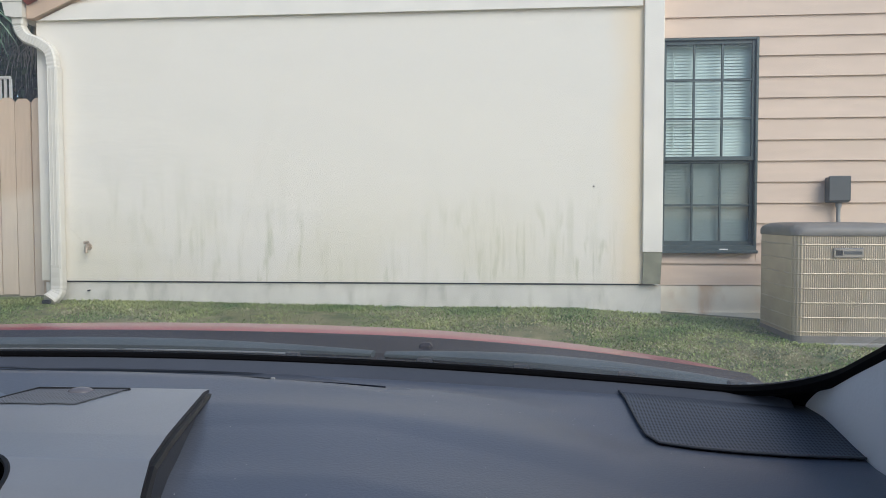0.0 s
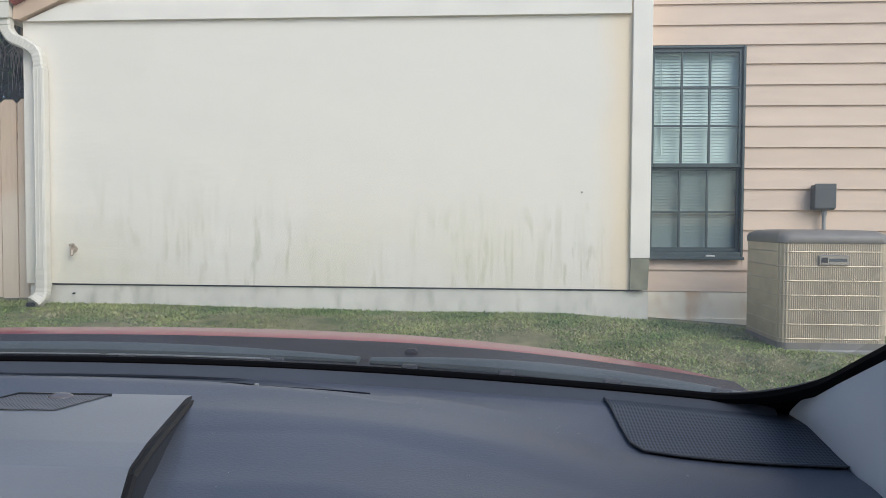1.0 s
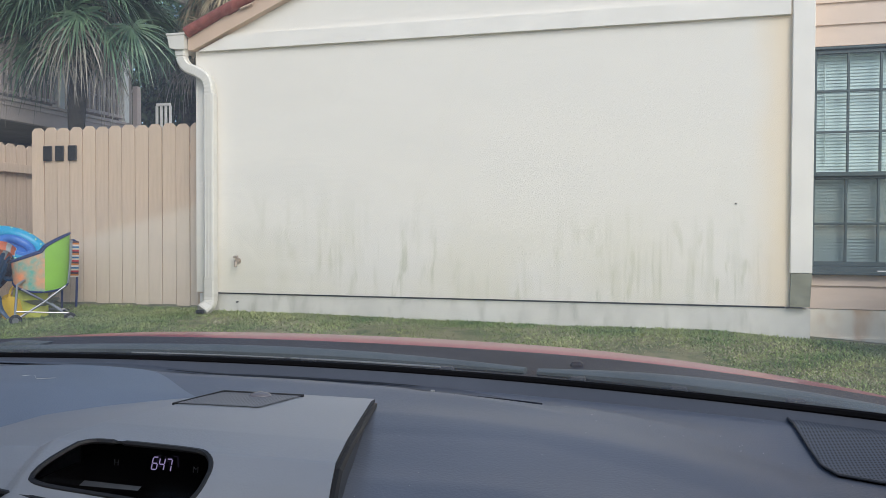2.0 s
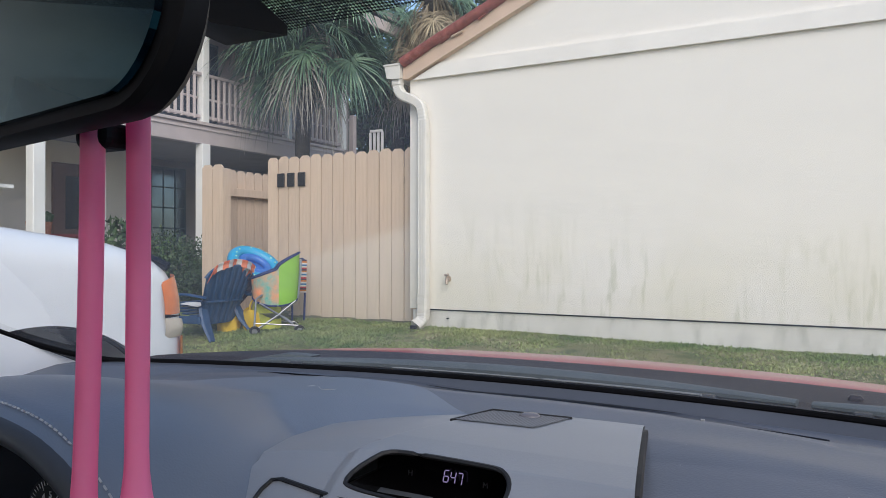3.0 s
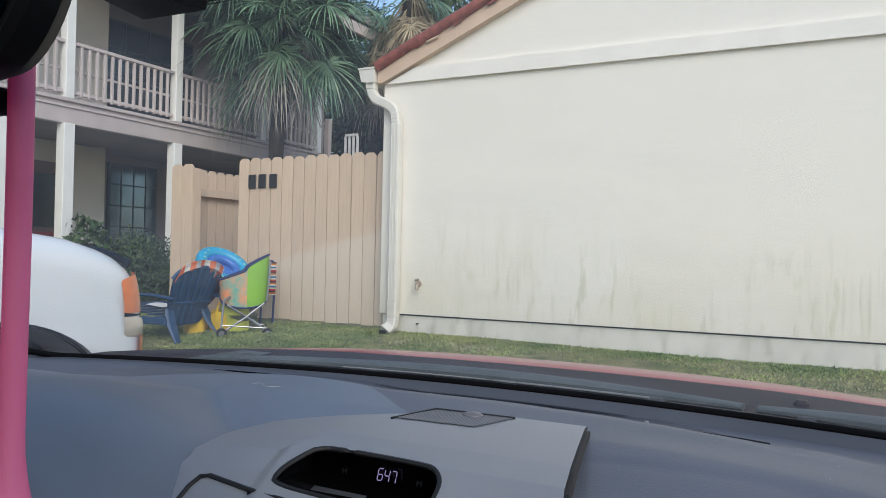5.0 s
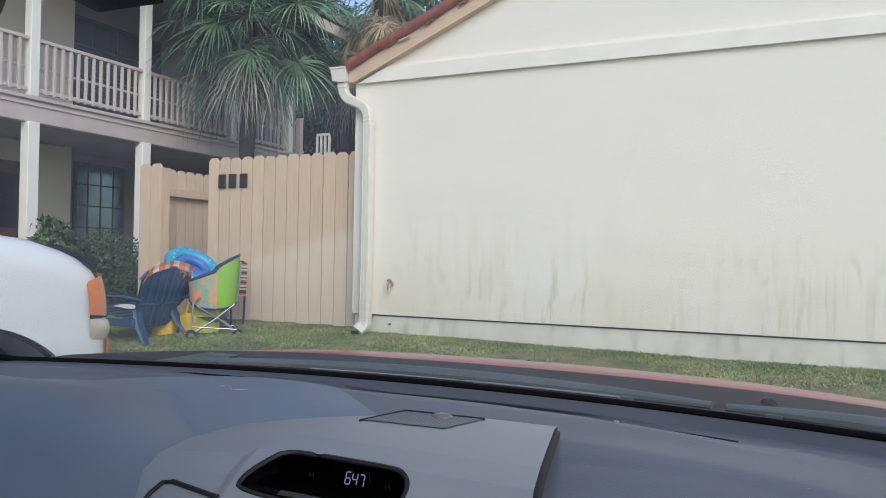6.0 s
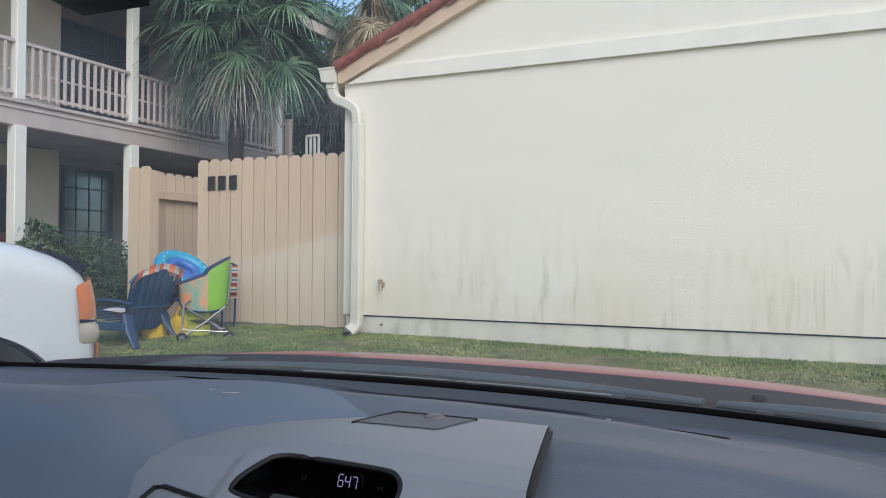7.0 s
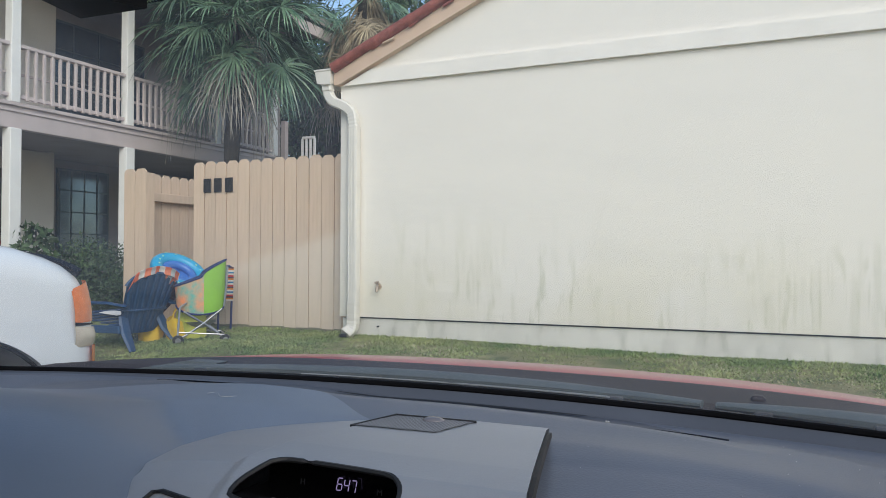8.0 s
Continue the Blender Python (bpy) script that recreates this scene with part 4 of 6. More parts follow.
def pod_z(x, y):
    z = curve_at([(0.80, 0.30), (0.90, 0.385), (0.96, 0.440), (1.0, 0.475), (1.05, 0.515), (1.075, 0.534), (1.10, 0.548), (1.16, 0.550), (1.34, 0.545), (1.372, 0.541)], y)
    l = curve_at(POD_L, y)
    ridge = -0.395 - 0.03 * step(1.35, 1.1, y)
    z -= 0.022 * step(ridge, ridge - 0.02, x) * 0.35
    z -= 0.014 * max(0.0, (ridge - x) / (ridge - l)) ** 2 if x < ridge else 0
    return z


def pod_pt(u, v):
    y = 0.80 + 0.572 * v
    l, r = curve_at(POD_L, y), curve_at(POD_R, y)
    x = l + (r - l) * u
    return (x, y, pod_z(x, y))


mouth = [(-0.395, 1.106), (-0.37, 1.109), (-0.285, 1.105), (-0.264, 1.099), (-0.252, 1.085), (-0.252, 1.062), (-0.262, 1.052), (-0.36, 1.056), (-0.408, 1.058), (-0.424, 1.064)]
mouth = rounded(mouth)
bm = sheet(pod_pt, 200, 300, 0.0, lambda c: not inside(c.x, c.y, mouth))
part_pod = part("console_pod", bm, M_pod, car, "raised mid-grey centre console", smooth=True)
bm = bmesh.new()
top = [pod_pt(1, i / 30) for i in range(31)] + [pod_pt(1 - i / 30, 1) for i in range(1, 31)] + [pod_pt(0, 1 - i / 30) for i in range(1, 31)]
hi = [bm.verts.new(p) for p in top]
lo = [bm.verts.new((p[0], p[1], p[2] - 0.07)) for p in top]
for i in range(len(top) - 1):
    bm.faces.new((hi[i], hi[i + 1], lo[i + 1], lo[i]))
part("pod_side", bm, M_podside, part_pod, "black pod side")
part("mouth_rim", tube([(x, y, pod_z(x, y) - 0.001) for x, y in mouth + mouth[:1]], 0.0026, 6), M_seam, part_pod)
part("edge_strip", tube([Vector(pod_pt(1, 0.25 + 0.75 * i / 30)) + Vector((0.002, 0, -0.008)) for i in range(31)], 0.004, 6), M_seam, part_pod)
vent_outline = [(-0.410, 1.262), (-0.392, 1.340), (-0.289, 1.347), (-0.306, 1.268)]
sg = part("sensor_grille", sheet(lambda u, v: (lambda x, y: (x, y, pod_z(x, y) + 0.0012))(-0.415 + 0.13 * u, 1.255 + 0.10 * v), 52, 40, 0.0, lambda c: inside(c.x, c.y, vent_outline)), M_podgrille, part_pod, "small perforated grille")
part("grille_edge", tube([(x, y, pod_z(x, y) + 0.001) for x, y in vent_outline[:3]], 0.0022, 6), M_seam, sg)
bm = bmesh.new()
bmesh.ops.create_uvsphere(bm, u_segments=16, v_segments=10, radius=0.014)
for v in bm.verts:
    v.co = Vector((v.co.x * 1.0, v.co.y * 0.8, v.co.z * 0.35)) + Vector((-0.337, 1.330, 0.546))
part("light_sensor", bm, M_knob, part_pod, "small sensor dome", smooth=True)
# clock recess under the lip
rec = part("clock_recess", box((-0.440, 1.045, 0.485), (-0.245, 1.155, 0.490)), M_gloss, part_pod, "black clock recess")
part("recess_back", box((-0.440, 1.150, 0.490), (-0.245, 1.156, 0.543)), M_gloss, rec)
part("recess_side", box((-0.440, 1.05, 0.490), (-0.436, 1.15, 0.512)), M_gloss, rec)
part("recess_side", box((-0.249, 1.05, 0.490), (-0.245, 1.15, 0.520)), M_gloss, rec)
SEGMENTS = {"6": "afgecd", "4": "fgbc", "7": "abc"}


def lit_digit(ch, m):
    """A seven-bar display figure, slanted a little."""
    wd, hg, t = 0.0052, 0.0115, 0.00095
    ends = {"a": (0, 2, 1, 2), "b": (1, 2, 1, 1), "c": (1, 1, 1, 0), "d": (0, 0, 1, 0), "e": (0, 1, 0, 0), "f": (0, 2, 0, 1), "g": (0, 1, 1, 1)}
    bm = bmesh.new()
    for q in SEGMENTS[ch]:
        x0, z0, x1, z1 = ends[q]
        p = [Vector(((x - 0.5) * wd + (z - 1) * 0.0007, (z - 1) * hg / 2, 0)) for x, z in ((x0, z0), (x1, z1))]
        d = (p[1] - p[0]).normalized() * 0.0006
        add_tube(bm, [m @ (p[0] + d), m @ (p[1] - d)], t * 0.55, 6)
    return bm


for i, ch in enumerate("647"):
    part("clock_digit", lit_digit(ch, pose(-0.3525 + 0.0085 * i, 1.1465 - 0.0012 * i, 0.5175, 78, 0, 8)), M_digits, rec)
for tx, dx in (("H", -0.052), ("M", 0.036)):
    lettering("clock_letter", tx, 0.008, pose(-0.344 + dx, 1.1465, 0.5145, 78, 0, 8), M_podside, rec)
# air vent below the pod
def on_pod(x, y, up=0.002):
    return Vector((x, y, pod_z(x, y) + up))


vn = part("vent_frame", tube([on_pod(x, y) for x, y in ((-0.530, 0.95), (-0.517, 1.052), (-0.511, 1.062), (-0.50, 1.063), (-0.44, 1.053), (-0.36, 1.043), (-0.25, 1.022), (-0.20, 1.012))], 0.0024, 6), M_seam, part_pod, "centre vent outline")
part("vent_opening", sheet(lambda u, v: on_pod(-0.487 + 0.21 * u, 0.97 + (0.072 - 0.026 * u) * v), 14, 8), M_gloss, vn)
for k in range(3):
    part("vent_blade", tube([on_pod(-0.495 + 0.20 * i / 6, 1.018 - 0.018 * k - 0.02 * i / 6, 0.004) for i in range(7)], 0.0028, 6), M_podside, vn)

# instrument hood on the driver's side
def hood_pt(u, v):
    x = -1.16 + 0.79 * u
    y = 0.895 + (0.550 - 0.42 * (x + 0.40) ** 2 - 0.11 * step(-0.58, -0.40, x)) * v
    return (x, y, max(mound(x, y) + 0.004, dash_z(x, y) + 0.003) - 0.012 * (1 - step(0.0, 0.06, v)) + (0.006 * math.sin(u * 9) * v * (1 - v)))


ih = part("instrument_hood", sheet(hood_pt, 70, 40), M_dash_lit, car, "padded instrument hood with pale stitching", smooth=True)
part("hood_lip", tube([Vector(hood_pt(i / 50, 0.0)) + Vector((0, 0.002, -0.010)) for i in range(51)], 0.012, 10), M_podside, ih, smooth=True)
part("hood_inner", sheet(lambda u, v: (-1.16 + 0.62 * u, 0.90 + 0.20 * v, mound(-1.16 + 0.62 * u, 0.9) - 0.030 - 0.05 * v), 30, 6), M_rubber, ih)
bm = bmesh.new()
for i in range(110):
    u = i / 110
    a, c = Vector(hood_pt(u, 0.035)), Vector(hood_pt(u + 0.0052, 0.035))
    add_tube(bm, [a + Vector((0, 0, 0.0012)), c + Vector((0, 0, 0.0012))], 0.0013, 4)
part("stitching", bm, M_stitch, ih, "row of pale thread stitches")
part("cluster_face", box((-1.16, 1.06, 0.25), (-0.62, 1.07, 0.50)), M_gloss, car, "black instrument cluster")
part("cluster_side", box((-0.615, 0.84, 0.22), (-0.60, 1.07, 0.43)), M_gloss, car)
dial = part("dial", tube([(-0.858, 1.055, 0.420), (-0.858, 1.048, 0.420)], 0.048, 32), M_seam, car, "round dial with white marks")
bm = bmesh.new()
for i in range(46):
    a = 2 * math.pi * i / 46
    r0 = 0.038 if i % 5 else 0.033
    add_tube(bm, [(-0.858 + r0 * math.cos(a), 1.0475, 0.420 + r0 * math.sin(a)), (-0.858 + 0.044 * math.cos(a), 1.0475, 0.420 + 0.044 * math.sin(a))], 0.0006, 4)
part("dial_marks", bm, M_dial, dial)
for i, tx in enumerate("4567"):
    a = radians(125 - 32 * i)
    lettering("dial_number", tx, 0.012, pose(-0.858 + 0.026 * math.cos(a), 1.047, 0.420 + 0.026 * math.sin(a), 90), M_dial, dial)

# plain cabin shell round the camera
part("roof_lining", sheet(lambda u, v: (CX - 0.66 + 1.32 * u, 0.36 - 2.4 * v, 1.055 + 0.05 * math.sin(u * math.pi) - 0.10 * v * v), 8, 8, 0.05), M_liner, car)
for s in (-1, 1):
    part("door_panel", box((CX + s * 0.84 - 0.04, -2.0, -0.25), (CX + s * 0.84 + 0.04, 0.62, 0.50), 0.02), M_dash, car)
    part("centre_pillar", box((CX + s * 0.76 - 0.03, -0.45, 0.5), (CX + s * 0.76 + 0.03, -0.28, 1.08), 0.01, pose(0, 0, 0)), M_liner, car)
for s in (-1, 1):
    part("kick_panel", box((CX + s * 0.88 - 0.02, 0.60, -0.25), (CX + s * 0.88 + 0.02, 1.3, 0.455), 0.006), M_dash, car)
for s in (-1, 1):
    g = part("side_glass", sheet(lambda u, v: (CX + s * (0.84 - 0.14 * v), -2.0 + 2.6 * u, 0.5 + 0.56 * v), 4, 4), M_tint, car, "tinted side glass")
    g.visible_shadow = False
# Rear glass tinted dark only to dim what the mirror reflects.
rg = part("rear_glass", sheet(lambda u, v: (CX - 0.7 + 1.4 * u, -2.05 + 0.1 * v, 0.62 + 0.40 * v), 4, 2), M_reartint, car, "dark tinted rear glass")
rg.visible_shadow = False
part("rear_panel", box((CX - 0.85, -2.1, -0.25), (CX + 0.85, -2.0, 0.62), 0.02), M_dash, car)
part("cabin_floor", box((CX - 0.85, -2.05, -0.30), (CX + 0.85, 1.2, -0.22), 0.01), M_dash, car)
part("bulkhead", box((CX - 0.85, 1.17, -0.30), (CX + 0.85, 1.2, 0.44), 0.01), M_seam, car)

part("roof", sheet(lambda u, v: (CX - 0.68 + 1.36 * u, 0.40 - 2.5 * v, 1.085 + 0.06 * math.sin(u * math.pi) - 0.10 * v * v), 12, 12, 0.015), M_red, car, "red roof", smooth=True)
for s in (-1, 1):
    for y0, y1 in ((-0.42, 1.42), (-1.45, -0.43)):
        dr = part("door", box((CX + s * 0.935 - 0.022, y0, -0.18), (CX + s * 0.935 + 0.022, y1, 0.50), 0.018, None, 2), M_red, car, "red car door")
        part("handle", box((CX + s * 0.962 - 0.01, y0 + 0.08, 0.36), (CX + s * 0.962 + 0.01, y0 + 0.26, 0.385), 0.006), M_red, dr)
    part("rear_wing", box((CX + s * 0.90 - 0.03, -2.1, 0.08), (CX + s * 0.90 + 0.03, -1.46, 0.52), 0.02, None, 2), M_red, car)
    for y in (2.02, -1.62):
        tw = part("wheel", tube([(CX + s * 0.70, y, 0.09), (CX + s * 0.72, y, 0.09), (CX + s * 0.87, y, 0.09), (CX + s * 0.89, y, 0.09)], [0.29, 0.31, 0.31, 0.28], 32), M_tyre, car, smooth=True)
        tw.location.z = -0.01 - (0.09 - 0.31) + ground_z(CX, y)
        part("rim", tube([(CX + s * 0.86, y, 0.09), (CX + s * 0.895, y, 0.09)], [0.20, 0.18], 20), M_conduit, tw)
part("tail_panel", box((CX - 0.90, -2.16, -0.12), (CX + 0.90, -2.10, 0.60), 0.025, None, 2), M_red, car)

# rear-view mirror, tilted towards the driver
MM = pose(-0.317, 0.686, 0.848, -7, 0, -11)


def mirror_outline(w2, h2, r, n=8):
    pts = []
    for cx, cz, a0 in ((w2 - r, h2 - r, 0), (-w2 + r, h2 - r, 90), (-w2 + r, -h2 + r, 180), (w2 - r, -h2 + r, 270)):
        pts += [(cx + r * math.cos(radians(a0 + 90 * i / n)), cz + r * math.sin(radians(a0 + 90 * i / n))) for i in range(n + 1)]
    return pts


mir = part("mirror_case", loop_body(mirror_outline(0.118, 0.042, 0.040), [(0.0, 1.0), (0.003, 1.035), (0.013, 1.03), (0.021, 0.92), (0.024, 0.6)], 0, 0), M_mirror_case, car, "black rear-view mirror", smooth=True)
mir.data.transform(Matrix(((1, 0, 0, 0), (0, 0, 1, 0), (0, 1, 0, 0), (0, 0, 0, 1))))
mir.matrix_basis = MM
mg = part("mirror_glass", loop_body(mirror_outline(0.113, 0.037, 0.035), [(-0.001, 1.0), (-0.0035, 0.99)], 0, 0), M_mirror, mir, "blue-tinted mirror glass")
mg.data.transform(Matrix(((1, 0, 0, 0), (0, 0, 1, 0), (0, 1, 0, 0), (0, 0, 0, 1))))
part("mirror_button", box((-0.318, 0.702, 0.799), (-0.294, 0.722, 0.812), 0.005, None, 3), M_mirror_case, car)
part("mirror_stalk", tube([(-0.345, 0.705, 0.87), (-0.35, 0.74, 0.915), (-0.35, 0.78, 0.935)], 0.010, 10), M_mirror_case, car, smooth=True)
FOOT = [(-0.405, 0.72, 0.945), (-0.40, 0.82, 0.912), (-0.368, 0.855, 0.8935), (-0.345, 0.845, 0.8905), (-0.318, 0.862, 0.8955), (-0.325, 0.80, 0.889), (-0.33, 0.72, 0.92)]
bm = bmesh.new()
for a, c, q in FOOT:
    bm.verts.new((a, c, q)), bm.verts.new((a, c, on_screen(a, (screen_y(a) - c) / 1.22).z - 0.005))
bmesh.ops.convex_hull(bm, input=bm.verts[:])
part("mirror_foot", bm, M_mirror_case, car, "black sensor housing behind the mirror", smooth=True)

# pink straps hanging from the mirror
straps = thing("hanging_strap", "pink silicone straps hanging from the mirror", "strap")
for i, (x, y, dx) in enumerate(((-0.3035, 0.7035, -0.0095), (-0.2900, 0.7175, 0.0015))):
    pts = [(x + dx * f + 0.0015 * math.sin(f * 4 + i), y + 0.001 * f, 0.835 - 0.26 * f) for f in [k / 24 for k in range(25)]]
    rs = [0.0058 + 0.0095 * step(0.72, 1.0, k / 24) * (1 if i else 0.30) for k in range(25)]
    part("strap", tube(pts, rs, 14), M_pink, straps, smooth=True)
part("strap_knot", box((-0.325, 0.695, 0.555), (-0.280, 0.727, 0.585), 0.01, None, 3), M_pink, straps)

thread = part("lint_thread", tube([(-0.70 + 0.006 * i, 1.350 + 0.008 * math.sin(i * 0.9), dash_z(-0.70 + 0.006 * i, 1.35) + 0.003) for i in range(9)], 0.00045, 4), M_stitch)
tagged(thread, "pale loose thread lying on the dashboard", "thread")
rng = random.Random(5)
bm = bmesh.new()
for i in range(55):
    x, y = rng.uniform(-0.15, 0.42), rng.uniform(1.05, 1.45)
    z = dash_z(x, y) + 0.0008
    add_tube(bm, [(x, y, z), (x + rng.uniform(-0.0012, 0.0012), y + 0.0008, z + 0.0003)], rng.uniform(0.0002, 0.0005), 4)
specks = part("dust_specks", bm, M_stitch)
tagged(specks, "pale dust specks on the dashboard", "dust", kind="stuff")


# ---------------------------------------------------------------- the white truck in the next bay
truck = thing("white_truck", "white pickup truck nosed in towards the lawn", "truck")
TX = -3.58


def truck_section(y):
    """Half width, hood height and the roundness of the shoulder at y."""
    h = curve_at([(-2.2, 0.90), (0.6, 0.90), (1.2, 0.90), (1.6, 0.88), (1.95, 0.855), (2.25, 0.815), (2.5, 0.785), (2.66, 0.742), (2.76, 0.70), (2.82, 0.655), (2.86, 0.55)], y)
    wd = curve_at([(-2.2, 0.99), (1.5, 0.99), (2.2, 0.99), (2.6, 0.985), (2.72, 0.98), (2.80, 0.955), (2.86, 0.90)], y)
    return wd, h


def truck_body():
    bm = bmesh.new()
    ys = [-2.2 + 0.25 * i for i in range(15)] + [1.45 + 0.07 * i for i in range(20)] + [2.82, 2.86]
    rings = []
    for y in ys:
        wd, h = truck_section(y)
        ring = []
        prof = [(1.0, -0.12), (1.005, 0.05), (1.01, 0.22), (1.01, 0.36), (1.0, 0.44), (0.985, h - 0.14 if h > 0.6 else h - 0.02)]
        top = [(0.985 - 0.13 * (1 - math.cos(t)), h - 0.14 + 0.14 * math.sin(t)) for t in [math.pi / 2 * i / 7 for i in range(1, 8)]] if h > 0.6 else [(0.96 - 0.02 * i, h) for i in range(1, 8)]
        half = prof + top + [(0.6, h + 0.018), (0.3, h + 0.03), (0.0, h + 0.034)]
        for a, z in half:
            ring.append(bm.verts.new((TX + wd * a, y, z)))
        for a, z in half[-2::-1]:
            ring.append(bm.verts.new((TX - wd * a, y, z)))
        rings.append(ring)
    for r0, r1 in zip(rings, rings[1:]):
        for k in range(len(r0) - 1):
            bm.faces.new((r0[k], r0[k + 1], r1[k + 1], r1[k]))
        bm.faces.new((r0[-1], r0[0], r1[0], r1[-1]))
    bm.faces.new(rings[0]), bm.faces.new(rings[-1][::-1])
    return bm


body = part("body", truck_body(), M_truck, truck, "smooth white fender and bonnet", smooth=True)
ARCH_ENDS = (1.63, -0.2), (2.65, -0.2)
ARCH = [ARCH_ENDS[0], *[(2.14 + 0.51 * math.cos(math.pi * (1 - i / 28)), 0.10 + 0.375 * math.sin(math.pi * i / 28)) for i in range(29)], ARCH_ENDS[1]]
cut = part("cutter", prism(ARCH, lambda a, c, d: (TX - 1.5 + d, a, c), 3.0), M_truck)
mod = body.modifiers.new("arch", "BOOLEAN")
mod.operation, mod.object, mod.solver = "DIFFERENCE", cut, "EXACT"
bpy.context.view_layer.update()
solid = bpy.data.meshes.new_from_object(body.evaluated_get(bpy.context.evaluated_depsgraph_get()))
body.modifiers.remove(mod)
body.data = solid
solid.set_sharp_from_angle(angle=radians(35))
bpy.data.objects.remove(cut)
part("arch_liner", tube([(TX + 0.955, a, c) for a, c in ARCH], 0.012, 6), M_tyre, truck)
part("arch_well", prism(ARCH, lambda a, c, d: (TX + 0.2 + d, a, c - 0.01), 0.5), M_tyre, truck)
for y in (2.15, -1.4):
    wh = part("wheel", tube([(TX + 0.74, y, -0.07), (TX + 0.76, y, -0.07), (TX + 0.93, y, -0.07), (TX + 0.965, y, -0.07)], [0.34, 0.375, 0.375, 0.33], 36), M_tyre, truck, smooth=True)
    part("rim", tube([(TX + 0.90, y, -0.07), (TX + 0.972, y, -0.07)], [0.24, 0.20], 24), M_chrome, wh)
    part("wheel", tube([(TX - 0.95, y, -0.07), (TX - 0.74, y, -0.07)], 0.375, 30), M_tyre, truck)


def lamp_pt(u, v, z0, z1, out):
    """Wraps round the front corner of the truck."""
    a = u * math.pi / 2
    return (TX + 0.862 + 0.092 * math.cos(a) + out * math.cos(a), 2.705 + 0.125 * math.sin(a) + out * math.sin(a), z0 + (z1 - z0) * v - 0.015 * math.sin(a) * v)


part("turn_lamp", sheet(lambda u, v: lamp_pt(u, v, 0.475, 0.662 - 0.05 * (1 - u) ** 2, 0.033 - 0.026 * v * v), 14, 10), M_amber, truck, "tall amber corner lamp", smooth=True)
part("lamp_divider", sheet(lambda u, v: lamp_pt(u, v, 0.462, 0.478, 0.034), 14, 2), M_rubber, truck)
part("head_lamp", sheet(lambda u, v: lamp_pt(u, v, 0.375, 0.462, 0.030 + 0.014 * u + 0.008 * math.sin(v * math.pi)), 14, 8), M_lens, truck, "yellowed clear lamp lens", smooth=True)
part("marker_lamp", sheet(lambda u, v: lamp_pt(0.35 + 0.65 * u, v, 0.29, 0.385, 0.046), 10, 4), M_amber, truck, smooth=True)
part("bumper", box((TX - 0.98, 2.70, 0.02), (TX + 0.965, 2.93, 0.285), 0.05, None, 3), M_chrome, truck)
part("grille", box((TX - 0.78, 2.80, 0.30), (TX + 0.78, 2.875, 0.60), 0.02), M_black, truck)
part("bug_shield", tube([(TX + 0.93 * k, 2.80 - 0.03 * k * k, 0.762 - 0.085 * abs(k) ** 4) for k in [-1 + i / 20 for i in range(41)]], 0.020, 8, 0.35, (0, 0.5, 1)), M_gloss, truck, "black bonnet bug shield", smooth=True)
part("cab", prism([(-2.1, 0.88), (0.62, 0.88), (-0.05, 1.42), (-1.5, 1.46)], lambda a, c, d: (TX - 0.80 + d, a, c), 1.6), M_truck, truck)
part("side_window", box((TX + 0.795, -0.9, 0.95), (TX + 0.806, -0.15, 1.33), 0.004), M_gloss, truck)

# ---------------------------------------------------------------- beach things before the gate
chair = thing("garden_chair", "navy blue moulded resin garden chair with curved slatted back", "chair", pose(-5.39, 5.77, -0.085, 0, 0, 94) @ Matrix.Diagonal((1.38, 1.08, 1, 1)))
# local frame: the sitter looks along +y, back at y = 0
bk = part("backrest", sheet(lambda u, v: ((-0.23 + 0.46 * u) * (0.74 + 0.26 * v), 0.02 - 0.16 * v + 0.05 * (2 * u - 1) ** 2, 0.16 + v * (0.53 - 0.11 * (2 * u - 1) ** 4)), 23, 12, 0.02, lambda c: True), M_blue, chair, "slatted rounded back", smooth=True)
for i in range(7):
    x = -0.20 + 0.066 * i
    part("back_slat", tube([(x * (0.74 + 0.26 * v), 0.008 - 0.16 * v + 0.05 * (x / 0.23) ** 2, 0.15 + v * (0.535 - 0.10 * (x / 0.23) ** 4)) for v in (0, 0.25, 0.5, 0.75, 1)], 0.020, 6, 0.35), M_blue, bk)
part("back_rim", tube([(-0.235 + 0.47 * i / 24, -0.142 + 0.05 * (i / 12 - 1) ** 2, 0.692 - 0.11 * (i / 12 - 1) ** 4) for i in range(25)], 0.014, 8), M_blue, chair, smooth=True)
part("back_band", tube([(-0.205 + 0.41 * i / 12, -0.058 + 0.05 * (i / 6 - 1) ** 2, 0.355) for i in range(13)], 0.014, 6), M_blue, chair)
for i in range(6):
    y = 0.03 + 0.085 * i
    part("seat_slat", box((-0.23, y, 0.222 + 0.018 * i), (0.23, y + 0.072, 0.240 + 0.018 * i), 0.006), M_blue, chair)
